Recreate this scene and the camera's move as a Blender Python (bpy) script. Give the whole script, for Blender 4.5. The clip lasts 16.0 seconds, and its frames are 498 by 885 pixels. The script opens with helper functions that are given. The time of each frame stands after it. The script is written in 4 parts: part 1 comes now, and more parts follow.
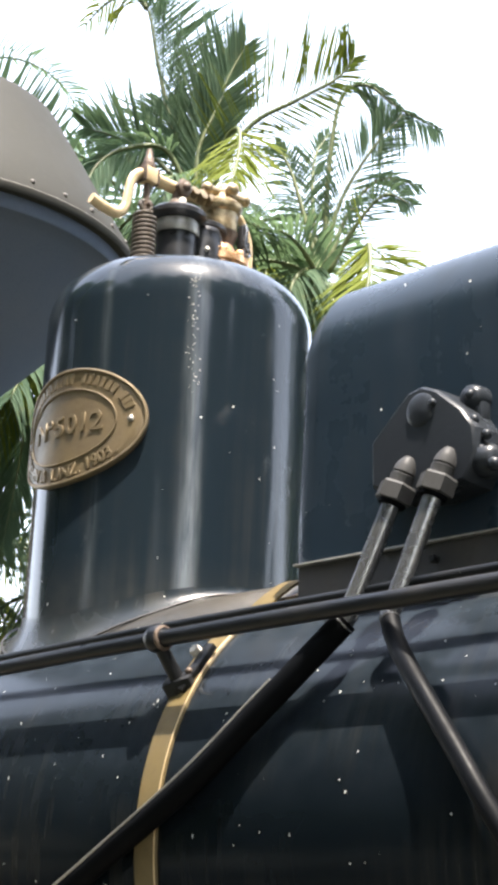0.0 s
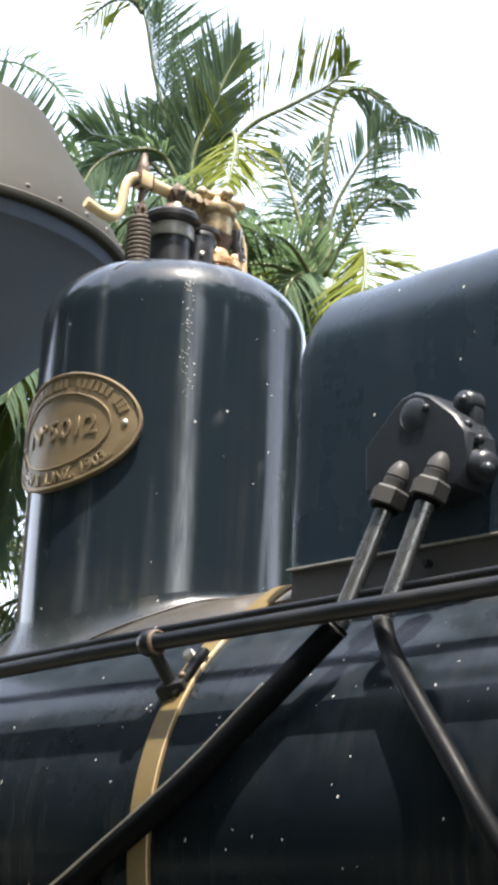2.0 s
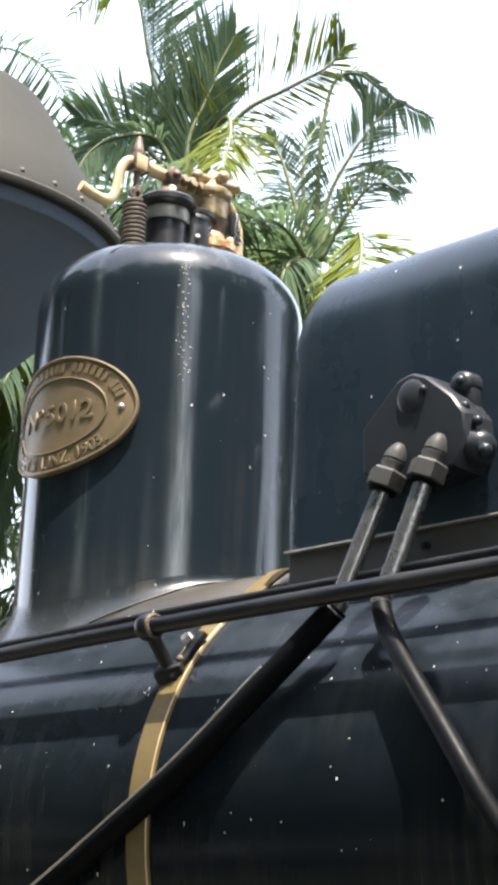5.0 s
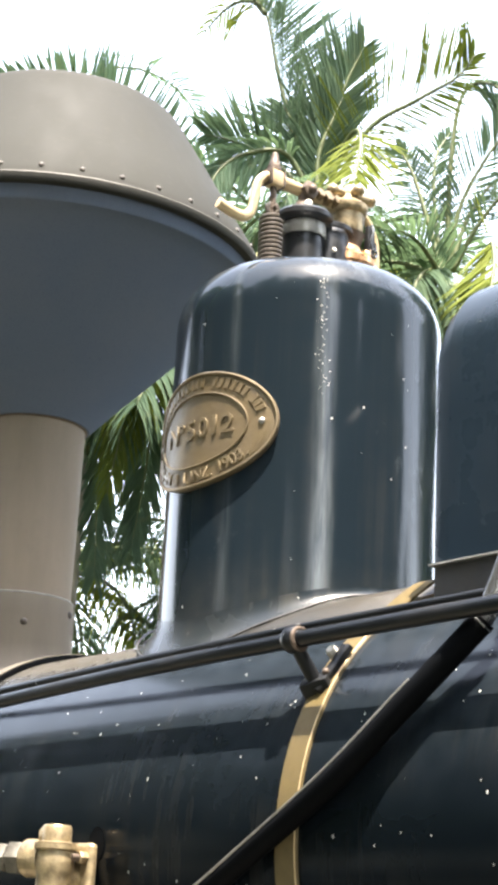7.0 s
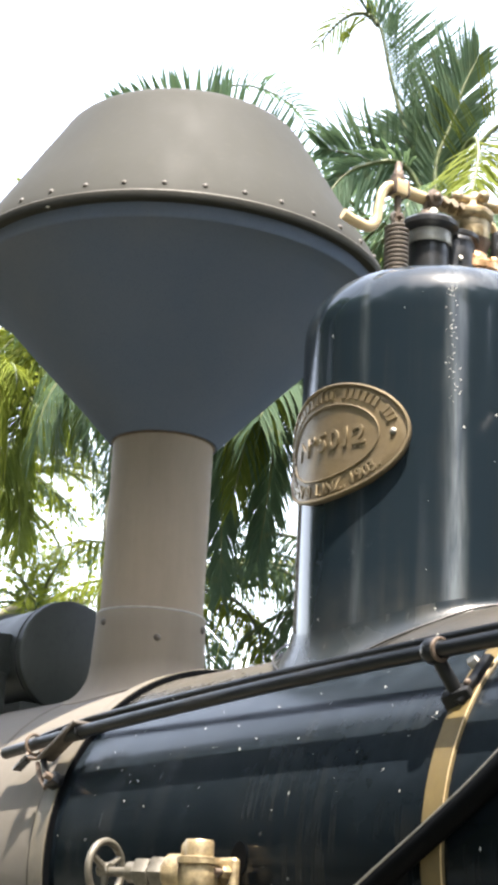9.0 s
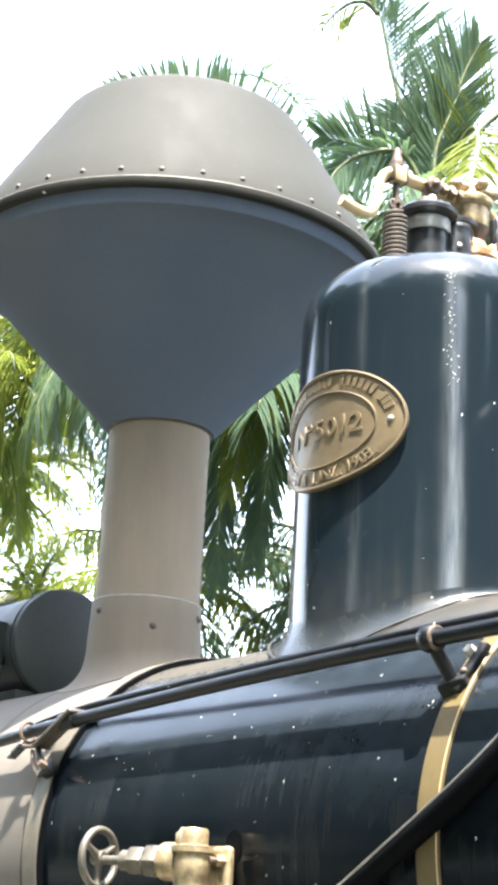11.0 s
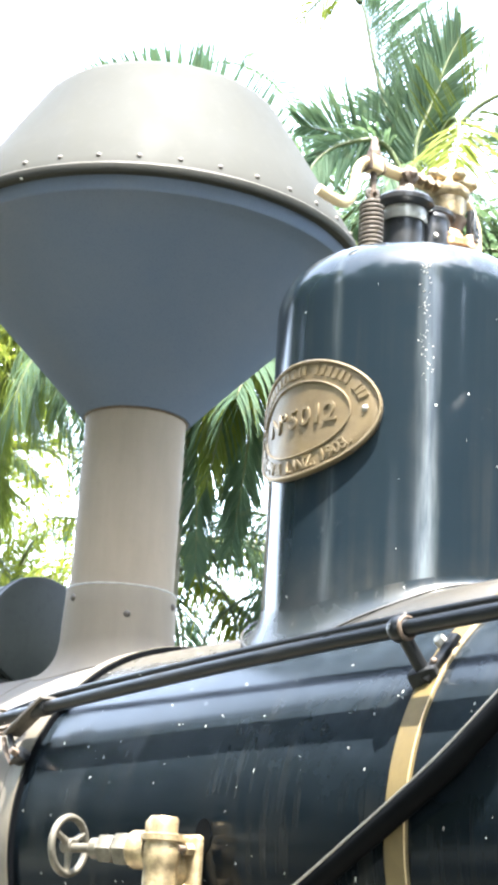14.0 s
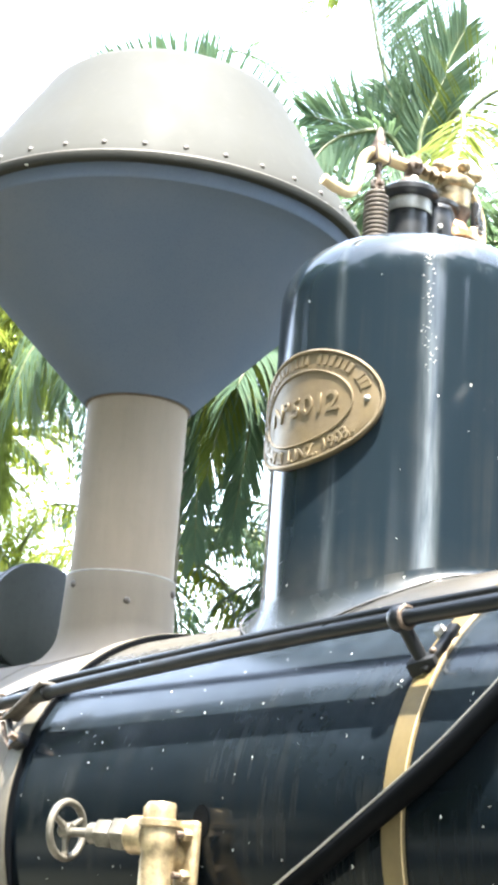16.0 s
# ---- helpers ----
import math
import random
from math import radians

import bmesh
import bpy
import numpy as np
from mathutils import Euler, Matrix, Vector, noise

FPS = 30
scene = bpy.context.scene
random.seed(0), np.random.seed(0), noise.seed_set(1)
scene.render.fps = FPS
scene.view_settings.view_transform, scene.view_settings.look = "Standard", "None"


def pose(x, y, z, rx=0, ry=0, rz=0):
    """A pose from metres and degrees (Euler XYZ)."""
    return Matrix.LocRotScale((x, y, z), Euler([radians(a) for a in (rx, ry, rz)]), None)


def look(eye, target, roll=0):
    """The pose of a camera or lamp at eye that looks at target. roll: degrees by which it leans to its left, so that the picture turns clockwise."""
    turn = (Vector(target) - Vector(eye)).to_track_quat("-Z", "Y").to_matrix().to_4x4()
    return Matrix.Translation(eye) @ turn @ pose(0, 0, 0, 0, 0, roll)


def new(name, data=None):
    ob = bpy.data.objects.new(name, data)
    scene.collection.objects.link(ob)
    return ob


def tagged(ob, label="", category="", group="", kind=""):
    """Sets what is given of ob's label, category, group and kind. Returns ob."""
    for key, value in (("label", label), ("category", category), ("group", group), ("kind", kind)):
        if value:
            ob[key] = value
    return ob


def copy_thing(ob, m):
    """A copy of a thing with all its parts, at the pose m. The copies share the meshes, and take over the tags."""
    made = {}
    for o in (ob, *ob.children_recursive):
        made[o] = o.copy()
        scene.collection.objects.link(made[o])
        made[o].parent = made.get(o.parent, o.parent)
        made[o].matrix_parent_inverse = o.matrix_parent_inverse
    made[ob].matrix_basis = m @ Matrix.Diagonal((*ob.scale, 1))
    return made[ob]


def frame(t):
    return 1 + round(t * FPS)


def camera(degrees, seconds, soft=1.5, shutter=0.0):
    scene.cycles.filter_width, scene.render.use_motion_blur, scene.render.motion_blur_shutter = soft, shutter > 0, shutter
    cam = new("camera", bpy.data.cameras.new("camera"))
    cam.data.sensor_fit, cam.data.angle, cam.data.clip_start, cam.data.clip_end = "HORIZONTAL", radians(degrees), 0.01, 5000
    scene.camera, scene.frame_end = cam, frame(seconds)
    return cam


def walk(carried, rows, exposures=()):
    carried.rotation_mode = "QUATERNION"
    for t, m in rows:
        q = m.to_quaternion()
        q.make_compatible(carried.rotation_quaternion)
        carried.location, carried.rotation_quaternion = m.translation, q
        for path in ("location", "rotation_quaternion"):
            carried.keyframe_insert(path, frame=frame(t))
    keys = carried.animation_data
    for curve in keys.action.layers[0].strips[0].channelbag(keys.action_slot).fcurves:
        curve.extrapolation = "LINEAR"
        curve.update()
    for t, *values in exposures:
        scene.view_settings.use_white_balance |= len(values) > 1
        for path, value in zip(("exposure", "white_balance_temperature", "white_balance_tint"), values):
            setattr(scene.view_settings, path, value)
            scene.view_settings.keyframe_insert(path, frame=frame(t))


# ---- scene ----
PATH = [
    (0.0, (2.5848, -2.2511, 1.6408), 136.134, 17.451, 2.724),
    (0.5, (2.5833, -2.2474, 1.6397), 136.195, 17.433, 2.760),
    (1.0, (2.5896, -2.2455, 1.6415), 136.255, 17.585, 2.616),
    (1.5, (2.5849, -2.2531, 1.6410), 135.857, 17.424, 2.841),
    (2.0, (2.5898, -2.2526, 1.6419), 135.959, 17.575, 2.806),
    (2.5, (2.5869, -2.2530, 1.6423), 135.674, 18.018, 2.853),
    (3.0, (2.5856, -2.2501, 1.6412), 135.954, 17.732, 2.840),
    (3.5, (2.5830, -2.2390, 1.6408), 136.086, 17.490, 2.579),
    (6.0, (2.5824, -2.2552, 1.6349), 135.750, 17.001, 2.415),
    (6.5, (2.5820, -2.2622, 1.6341), 138.169, 17.138, 2.763),
    (7.0, (2.5711, -2.2670, 1.6332), 140.649, 17.385, 3.159),
    (7.5, (2.5581, -2.2734, 1.6342), 143.331, 17.571, 3.163),
    (8.0, (2.5455, -2.2794, 1.6287), 144.401, 17.602, 3.118),
    (8.5, (2.5398, -2.2819, 1.6311), 144.890, 17.586, 3.253),
    (9.0, (2.5459, -2.2846, 1.6277), 145.052, 17.706, 3.126),
    (9.5, (2.5393, -2.2864, 1.6261), 145.060, 17.431, 3.430),
    (12.0, (2.5306, -2.2585, 1.6263), 144.894, 17.350, 3.280),
    (12.5, (2.5359, -2.2580, 1.6268), 144.568, 17.121, 3.543),
    (13.0, (2.5327, -2.2561, 1.6275), 144.639, 17.051, 3.606),
    (13.5, (2.5357, -2.2543, 1.6272), 144.511, 17.020, 3.576),
    (14.0, (2.5378, -2.2529, 1.6281), 144.280, 17.033, 3.615),
    (14.5, (2.5395, -2.2664, 1.6285), 143.999, 16.999, 3.663),
    (15.0, (2.5369, -2.2623, 1.6276), 144.288, 16.905, 3.743),
    (15.5, (2.5331, -2.2716, 1.6254), 144.151, 16.911, 4.030),
    (16.0, (2.5397, -2.2604, 1.6227), 144.238, 16.675, 4.326),
]


def heading(eye, yaw, pitch, roll):
    a, b = radians(yaw), radians(pitch)
    way = Vector((math.cos(b) * math.cos(a), math.cos(b) * math.sin(a), math.sin(b)))
    return look(eye, Vector(eye) + way, roll)


cam = camera(17.63, 16.0, soft=4.3)
walk(cam, [(t, heading(eye, yaw, pitch, roll)) for t, eye, yaw, pitch, roll in PATH],
     exposures=[(0, 3.1, 7030, 13), (1, 3.1, 7030, 13), (1.5, 3.1, 7030, 13), (2, 2.93, 7030, 13), (2.5, 2.82, 7030, 13), (3, 2.62, 6980, 13), (3.5, 2.68, 6980, 13), (6, 3.2, 7080, 13), (7.5, 3.5, 7180, 12), (8.5, 3.35, 7130, 12), (9.5, 3.28, 7080, 12), (12, 4.2, 6500, 8), (16, 4.36, 6600, 8)])

# ---- sky and sun ----
SUN_AZ, SUN_EL = -25.0, 73.0
world = bpy.data.worlds.new("sky")
scene.world = world
world.use_nodes = True
sky = world.node_tree.nodes.new("ShaderNodeTexSky")
sky.sky_type, sky.sun_disc = "NISHITA", False
sky.sun_elevation, sky.sun_rotation = radians(SUN_EL), radians(90 - SUN_AZ)
sky.air_density, sky.dust_density, sky.ozone_density = 1.0, 1.0, 1.0
haze = world.node_tree.nodes.new("ShaderNodeRGBToBW")
veil = world.node_tree.nodes.new("ShaderNodeMix")
veil.data_type, veil.inputs[0].default_value = "RGBA", 0.5
world.node_tree.links.new(sky.outputs[0], haze.inputs[0])
world.node_tree.links.new(sky.outputs[0], veil.inputs[6])
world.node_tree.links.new(haze.outputs[0], veil.inputs[7])
world.node_tree.links.new(veil.outputs[2], world.node_tree.nodes["Background"].inputs[0])
world.node_tree.nodes["Background"].inputs[1].default_value = 0.175
sun = new("sun", bpy.data.lights.new("sun", "SUN"))
sun.data.energy, sun.data.angle, sun.data.color = 2.3, radians(0.5), (1.0, 0.96, 0.9)
_a, _e = radians(SUN_AZ), radians(SUN_EL)
sun.matrix_world = look((0, 0, 9), Vector((0, 0, 9)) - Vector((math.cos(_e) * math.cos(_a), math.cos(_e) * math.sin(_a), math.sin(_e))))


# ---- materials ----
class Mat:
    """A small builder of node materials."""

    def __init__(self, name, rough=0.5, metal=0.0, coord="Object"):
        self.m = bpy.data.materials.new(name)
        self.m.use_nodes = True
        self.t = self.m.node_tree
        self.b = self.t.nodes["Principled BSDF"]
        self.b.inputs["Roughness"].default_value, self.b.inputs["Metallic"].default_value = rough, metal
        self.co = self.t.nodes.new("ShaderNodeTexCoord").outputs[coord]

    def put(self, sock, value):
        if isinstance(value, bpy.types.NodeSocket):
            self.t.links.new(value, sock)
        else:
            sock.default_value = value

    def scaled(self, s):
        n = self.t.nodes.new("ShaderNodeMapping")
        n.inputs["Scale"].default_value = s if isinstance(s, tuple) else (s, s, s)
        self.t.links.new(self.co, n.inputs[0])
        return n.outputs[0]

    def noise(self, s, detail=4, rough=0.55):
        n = self.t.nodes.new("ShaderNodeTexNoise")
        n.inputs["Scale"].default_value, n.inputs["Detail"].default_value, n.inputs["Roughness"].default_value = 1, detail, rough
        self.t.links.new(self.scaled(s), n.inputs["Vector"])
        return n.outputs["Fac"]

    def spots(self, s, randomness=1.0):
        n = self.t.nodes.new("ShaderNodeTexVoronoi")
        n.inputs["Scale"].default_value, n.inputs["Randomness"].default_value = 1, randomness
        self.t.links.new(self.scaled(s), n.inputs["Vector"])
        return n.outputs["Distance"], n.outputs["Color"]

    def ramp(self, fac, *stops):
        n = self.t.nodes.new("ShaderNodeValToRGB")
        e = n.color_ramp.elements
        while len(e) < len(stops):
            e.new(0.5)
        for el, (at, c) in zip(e, stops):
            el.position = at
            el.color = (c, c, c, 1) if not isinstance(c, tuple) else (*c, 1)
        self.t.links.new(fac, n.inputs[0])
        return n.outputs[0]

    def maths(self, op, a, b=0.5):
        n = self.t.nodes.new("ShaderNodeMath")
        n.operation = op
        self.put(n.inputs[0], a)
        self.put(n.inputs[1], b)
        return n.outputs[0]

    def mix(self, fac, a, b):
        n = self.t.nodes.new("ShaderNodeMix")
        n.data_type = "RGBA"
        self.put(n.inputs[0], fac)
        self.put(n.inputs[6], (*a, 1) if isinstance(a, tuple) else a)
        self.put(n.inputs[7], (*b, 1) if isinstance(b, tuple) else b)
        return n.outputs[2]

    def bump(self, height, strength=0.2, distance=0.002):
        n = self.t.nodes.new("ShaderNodeBump")
        n.inputs["Strength"].default_value, n.inputs["Distance"].default_value = strength, distance
        self.t.links.new(height, n.inputs["Height"])
        self.t.links.new(n.outputs[0], self.b.inputs["Normal"])

    def random(self):
        return self.t.nodes.new("ShaderNodeObjectInfo").outputs["Random"]

    def set(self, **k):
        for key, value in k.items():
            s = self.b.inputs[key.replace("_", " ")]
            self.put(s, (*value, 1) if isinstance(value, tuple) and len(value) == 3 else value)
        return self.m


def black_paint(name, streak, rough, dust, speck=(26, 26, 14), base=(0.0045, 0.006, 0.0085), dust_sheen_z=None, runs=(), top_dust=None, film_gain=0.42, speck_size=0.1, few=0.75, film_tone=(0.13, 0.115, 0.09), gloss=0.5, scuff=0.0, haze=0.0, fine=0.92):
    """Gloss black enamel with rain streaks, dust, pale bird specks and painted sheen and highlights."""
    k = Mat(name, rough)
    run = k.ramp(k.noise(streak, 5, 0.6), (0.45, 0.0), (0.75, 1.0))
    patch = k.ramp(k.noise(5.0, 4), (0.4, 0.0), (0.7, 1.0))
    soil = k.maths("MULTIPLY", run, patch)
    c = k.mix(k.maths("MULTIPLY", soil, dust), base, (0.13, 0.11, 0.075))
    if dust_sheen_z:
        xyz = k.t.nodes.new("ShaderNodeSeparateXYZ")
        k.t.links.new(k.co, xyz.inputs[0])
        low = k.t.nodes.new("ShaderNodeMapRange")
        low.inputs[1].default_value, low.inputs[2].default_value = dust_sheen_z[1], dust_sheen_z[0]
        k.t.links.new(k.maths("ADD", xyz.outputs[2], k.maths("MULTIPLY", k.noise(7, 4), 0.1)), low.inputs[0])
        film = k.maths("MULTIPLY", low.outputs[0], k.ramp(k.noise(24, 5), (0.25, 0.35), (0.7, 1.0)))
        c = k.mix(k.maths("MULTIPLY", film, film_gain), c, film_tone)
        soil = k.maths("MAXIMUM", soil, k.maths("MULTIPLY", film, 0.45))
    for at, wide, much in runs:
        a = radians(at)
        off = k.maths("ADD", k.maths("MULTIPLY", xyz.outputs[0], -math.sin(a)), k.maths("MULTIPLY", xyz.outputs[1], math.cos(a)))
        off = k.maths("ABSOLUTE", k.maths("ADD", off, k.maths("MULTIPLY", k.maths("SUBTRACT", k.noise((9, 9, 3.0), 3), 0.5), 0.035)))
        line = k.maths("MULTIPLY", k.ramp(off, (0.0, 1.0), (wide * 0.4, 0.6), (wide, 0.0)), k.ramp(k.noise((60, 60, 5), 5), (0.36, 0.15), (0.62, 1.0)))
        side = k.maths("ADD", k.maths("MULTIPLY", xyz.outputs[0], math.cos(a)), k.maths("MULTIPLY", xyz.outputs[1], math.sin(a)))
        line = k.maths("MULTIPLY", line, k.maths("GREATER_THAN", side, 0.0))
        c = k.mix(k.maths("MULTIPLY", line, much), c, (0.17, 0.19, 0.19))
    if top_dust:
        high = k.t.nodes.new("ShaderNodeMapRange")
        high.inputs[1].default_value, high.inputs[2].default_value = top_dust
        k.t.links.new(k.maths("ADD", xyz.outputs[2], k.maths("MULTIPLY", k.maths("SUBTRACT", k.noise(9, 5), 0.5), 0.03)), high.inputs[0])
        lying = k.maths("MULTIPLY", high.outputs[0], k.ramp(k.noise(30, 5), (0.3, 0.55), (0.65, 1.0)))
        c = k.mix(k.maths("MULTIPLY", lying, 0.8), c, (0.095, 0.084, 0.067))
        soil = k.maths("MAXIMUM", soil, lying)
    d, col = k.spots(speck)
    n = k.t.nodes.new("ShaderNodeSeparateColor")
    k.t.links.new(col, n.inputs[0])
    size = k.maths("MULTIPLY", k.ramp(n.outputs[0], (few, 0.0), (1.0, 1.0)), speck_size)
    dot = k.maths("LESS_THAN", d, size)
    d2, col2 = k.spots((70, 70, 45))
    n2 = k.t.nodes.new("ShaderNodeSeparateColor")
    k.t.links.new(col2, n2.inputs[0])
    dot2 = k.maths("LESS_THAN", d2, k.maths("MULTIPLY", k.ramp(n2.outputs[0], (fine, 0.0), (1.0, 1.0)), 0.13))
    c = k.mix(k.maths("MAXIMUM", dot, dot2), c, (0.55, 0.55, 0.5))
    r = k.maths("ADD", k.maths("MULTIPLY", soil, 0.22), k.ramp(k.noise(9, 6), (0.3, rough * 0.75), (0.75, rough * 1.35)))
    r = k.maths("ADD", r, k.maths("MULTIPLY", k.maths("MAXIMUM", dot, dot2), 0.4))
    if scuff:
        rub = k.maths("MULTIPLY", k.ramp(k.noise((9, 9, 6), 8, 0.72), (0.56, 0.0), (0.74, 1.0)), k.ramp(k.noise(3.0, 2), (0.45, 0.0), (0.6, 1.0)))
        c = k.mix(k.maths("MULTIPLY", rub, scuff), c, (0.16, 0.18, 0.19))
        r = k.maths("ADD", r, k.maths("MULTIPLY", rub, 0.12))
        k.bump(k.maths("ADD", k.noise(3.2, 2), k.maths("MULTIPLY", k.noise((26, 26, 9), 3), 0.07)), 0.25, 0.004)
    else:
        k.bump(k.noise(3.2, 2), 0.25, 0.004)
    k.set(Coat_Weight=haze, Coat_Roughness=0.34)
    return k.set(Base_Color=c, Roughness=r, Specular_IOR_Level=gloss)


BOILER = black_paint("boiler_black", (60, 3, 3), 0.15, 0.11, (46, 15, 15), (0.0032, 0.0052, 0.007), dust_sheen_z=(2.25, 1.88), speck_size=0.075, film_gain=0.52, few=0.45, film_tone=(0.036, 0.048, 0.062), gloss=0.13, top_dust=(2.165, 2.225), fine=0.8)
DOME = black_paint("dome_black", (30, 30, 0.9), 0.11, 0.11, (15, 15, 11), dust_sheen_z=(2.2, 2.44), runs=((-34, 0.028, 0.42), (-72, 0.018, 0.16)), speck_size=0.032, base=(0.0096, 0.0156, 0.0208), film_gain=0.24, scuff=0.5, gloss=0.32, few=0.9, haze=0.03)
BOX = black_paint("sandbox_black", (18, 18, 2), 0.27, 0.07, (18, 18, 12), (0.0118, 0.0205, 0.0295), speck_size=0.04, gloss=0.22)
SKIRT = black_paint("skirt_black", (30, 30, 3), 0.2, 0.2, (15, 15, 15), (0.0096, 0.0155, 0.0205), dust_sheen_z=(2.2, 2.42), film_gain=0.2, gloss=0.24)
IRON = black_paint("iron_black", (9, 9, 9), 0.36, 0.12, (60, 60, 60), (0.005, 0.0062, 0.008), gloss=0.25)


def plain(name, a, b, scale, rough, metal=0.0, bump=0.2, fine=60.0):
    """Two-tone weathered surface."""
    k = Mat(name, rough, metal)
    f = k.ramp(k.noise(scale, 6, 0.6), (0.3, 0.0), (0.72, 1.0))
    g = k.noise(fine, 3)
    c = k.mix(f, a, b)
    c = k.mix(k.maths("MULTIPLY", k.ramp(g, (0.5, 0.0), (0.8, 1.0)), 0.35), c, tuple(v * 0.6 for v in a))
    k.bump(g, bump, 0.0015)
    return k.set(Base_Color=c, Roughness=k.ramp(f, (0.0, max(0.05, rough - 0.1)), (1.0, min(1, rough + 0.12))))


def grey_paint(name, tone, blotch=0.2):
    k = Mat(name, 0.55)
    f = k.ramp(k.noise((10, 10, 2.0), 6, 0.62), (0.3, 0.0), (0.72, 1.0))
    c = k.mix(f, tuple(v * 0.8 for v in tone), tone)
    d, col = k.spots(9.0)
    n = k.t.nodes.new("ShaderNodeSeparateColor")
    k.t.links.new(col, n.inputs[0])
    dot = k.maths("LESS_THAN", d, k.maths("MULTIPLY", k.ramp(n.outputs[0], (0.8, 0.0), (1.0, 1.0)), 0.07))
    c = k.mix(k.maths("MULTIPLY", k.ramp(k.noise(38, 5), (0.55, 0.0), (0.8, 1.0)), blotch), c, (0.16, 0.135, 0.11))
    c = k.mix(dot, c, (0.7, 0.7, 0.66))
    k.bump(k.noise(6, 4), 0.2, 0.004)
    return k.set(Base_Color=c, Roughness=k.ramp(f, (0, 0.66), (1, 0.82)), Specular_IOR_Level=0.14)


FOOTPLATE = plain("footplate_tan", (0.042, 0.036, 0.026), (0.02, 0.02, 0.019), 7.0, 0.4, 0.0, 0.4)
DUST_SHADE = plain("dust_shade_plinth", (0.012, 0.016, 0.021), (0.052, 0.043, 0.031), 2.4, 0.75, 0.0, 0.4)
GREY = grey_paint("smokebox_grey", (0.256, 0.211, 0.162))
SMOKE = grey_paint("smokebox_dull_grey", (0.135, 0.122, 0.104))
FOOT = grey_paint("chimney_foot_grey", (0.185, 0.158, 0.126))
CAP = grey_paint("cap_grey", (0.037, 0.0373, 0.0325), 0.05)
CONE = plain("chimney_slate", (0.088, 0.116, 0.164), (0.116, 0.133, 0.163), 1.6, 0.5, 0.0, 0.03, 220.0)
BAND = plain("band_ochre", (0.135, 0.1, 0.043), (0.082, 0.062, 0.03), 11.0, 0.45, 0.0, 0.25)
CAST = plain("cast_black", (0.02, 0.0235, 0.028), (0.0135, 0.0165, 0.0205), 12.0, 0.34, 0.0, 0.3)
UNION = plain("union_grey", (0.048, 0.048, 0.047), (0.031, 0.031, 0.031), 24.0, 0.5, 0.0, 0.3)
SOOT = plain("matte_black", (0.0022, 0.0027, 0.0034), (0.0016, 0.002, 0.0026), 20.0, 0.72, 0.0, 0.2)
BAND.node_tree.nodes["Principled BSDF"].inputs["Specular IOR Level"].default_value = 0.22
CAST.node_tree.nodes["Principled BSDF"].inputs["Specular IOR Level"].default_value = 0.22
UNION.node_tree.nodes["Principled BSDF"].inputs["Specular IOR Level"].default_value = 0.16
CONE.node_tree.nodes["Principled BSDF"].inputs["Specular IOR Level"].default_value = 0.0
SOOT.node_tree.nodes["Principled BSDF"].inputs["Specular IOR Level"].default_value = 0.035
SLEEVE = plain("sleeve_black", (0.0032, 0.004, 0.005), (0.0024, 0.003, 0.004), 20.0, 0.46, 0.0, 0.2)
SLEEVE.node_tree.nodes["Principled BSDF"].inputs["Specular IOR Level"].default_value = 0.07
JOINT = plain("joint_cream", (0.115, 0.098, 0.07), (0.075, 0.065, 0.05), 12.0, 0.6, 0.0, 0.3)
BRONZE = plain("plate_bronze", (0.165, 0.123, 0.066), (0.108, 0.081, 0.047), 14.0, 0.46, 0.35, 0.3, 120)
RELIEF = plain("relief_bronze", (0.185, 0.141, 0.08), (0.135, 0.103, 0.06), 30.0, 0.4, 0.4, 0.2, 150)
BRASS = plain("lever_brass", (0.6, 0.46, 0.27), (0.48, 0.35, 0.19), 25.0, 0.4, 0.35, 0.2)
OLDBRASS = plain("worn_brass", (0.42, 0.3, 0.15), (0.18, 0.135, 0.085), 18.0, 0.3, 0.8, 0.7, 70)
COPPER = plain("copper_base", (0.75, 0.45, 0.24), (0.55, 0.33, 0.18), 24.0, 0.3, 0.7, 0.3)
SCALY = plain("scaly_brass", (0.44, 0.345, 0.2), (0.13, 0.097, 0.06), 45.0, 0.36, 0.5, 0.9, 140)
VSTEEL = plain("valve_steel", (0.125, 0.114, 0.09), (0.055, 0.05, 0.039), 45.0, 0.5, 0.25, 0.5, 140)
RUST = plain("rusty_steel", (0.12, 0.085, 0.06), (0.07, 0.053, 0.043), 40.0, 0.6, 0.3, 0.5, 120)
STEEL = plain("dull_steel", (0.34, 0.33, 0.3), (0.22, 0.21, 0.19), 40.0, 0.42, 0.5, 0.4, 120)
PALE = plain("pale_painted_bolt", (0.6, 0.58, 0.52), (0.4, 0.37, 0.32), 60.0, 0.5, 0.0, 0.3)
DARKSTEEL = plain("dark_steel", (0.025, 0.026, 0.028), (0.016, 0.017, 0.018), 30.0, 0.35, 0.3, 0.3, 120)
PIPE = plain("worn_pipe", (0.2, 0.205, 0.21), (0.08, 0.085, 0.09), 22.0, 0.24, 0.75, 0.3, 90)
RIVET = plain("rivet_grey", (0.075, 0.064, 0.052), (0.045, 0.038, 0.031), 40.0, 0.6, 0.0, 0.3)
SPRING = plain("spring_steel", (0.15, 0.125, 0.1), (0.09, 0.08, 0.07), 40.0, 0.4, 0.5, 0.3, 120)
LAMPBLACK = plain("lamp_black", (0.026, 0.031, 0.03), (0.036, 0.04, 0.038), 6.0, 0.45, 0.0, 0.2)
LAMPBLACK.node_tree.nodes["Principled BSDF"].inputs["Specular IOR Level"].default_value = 0.22
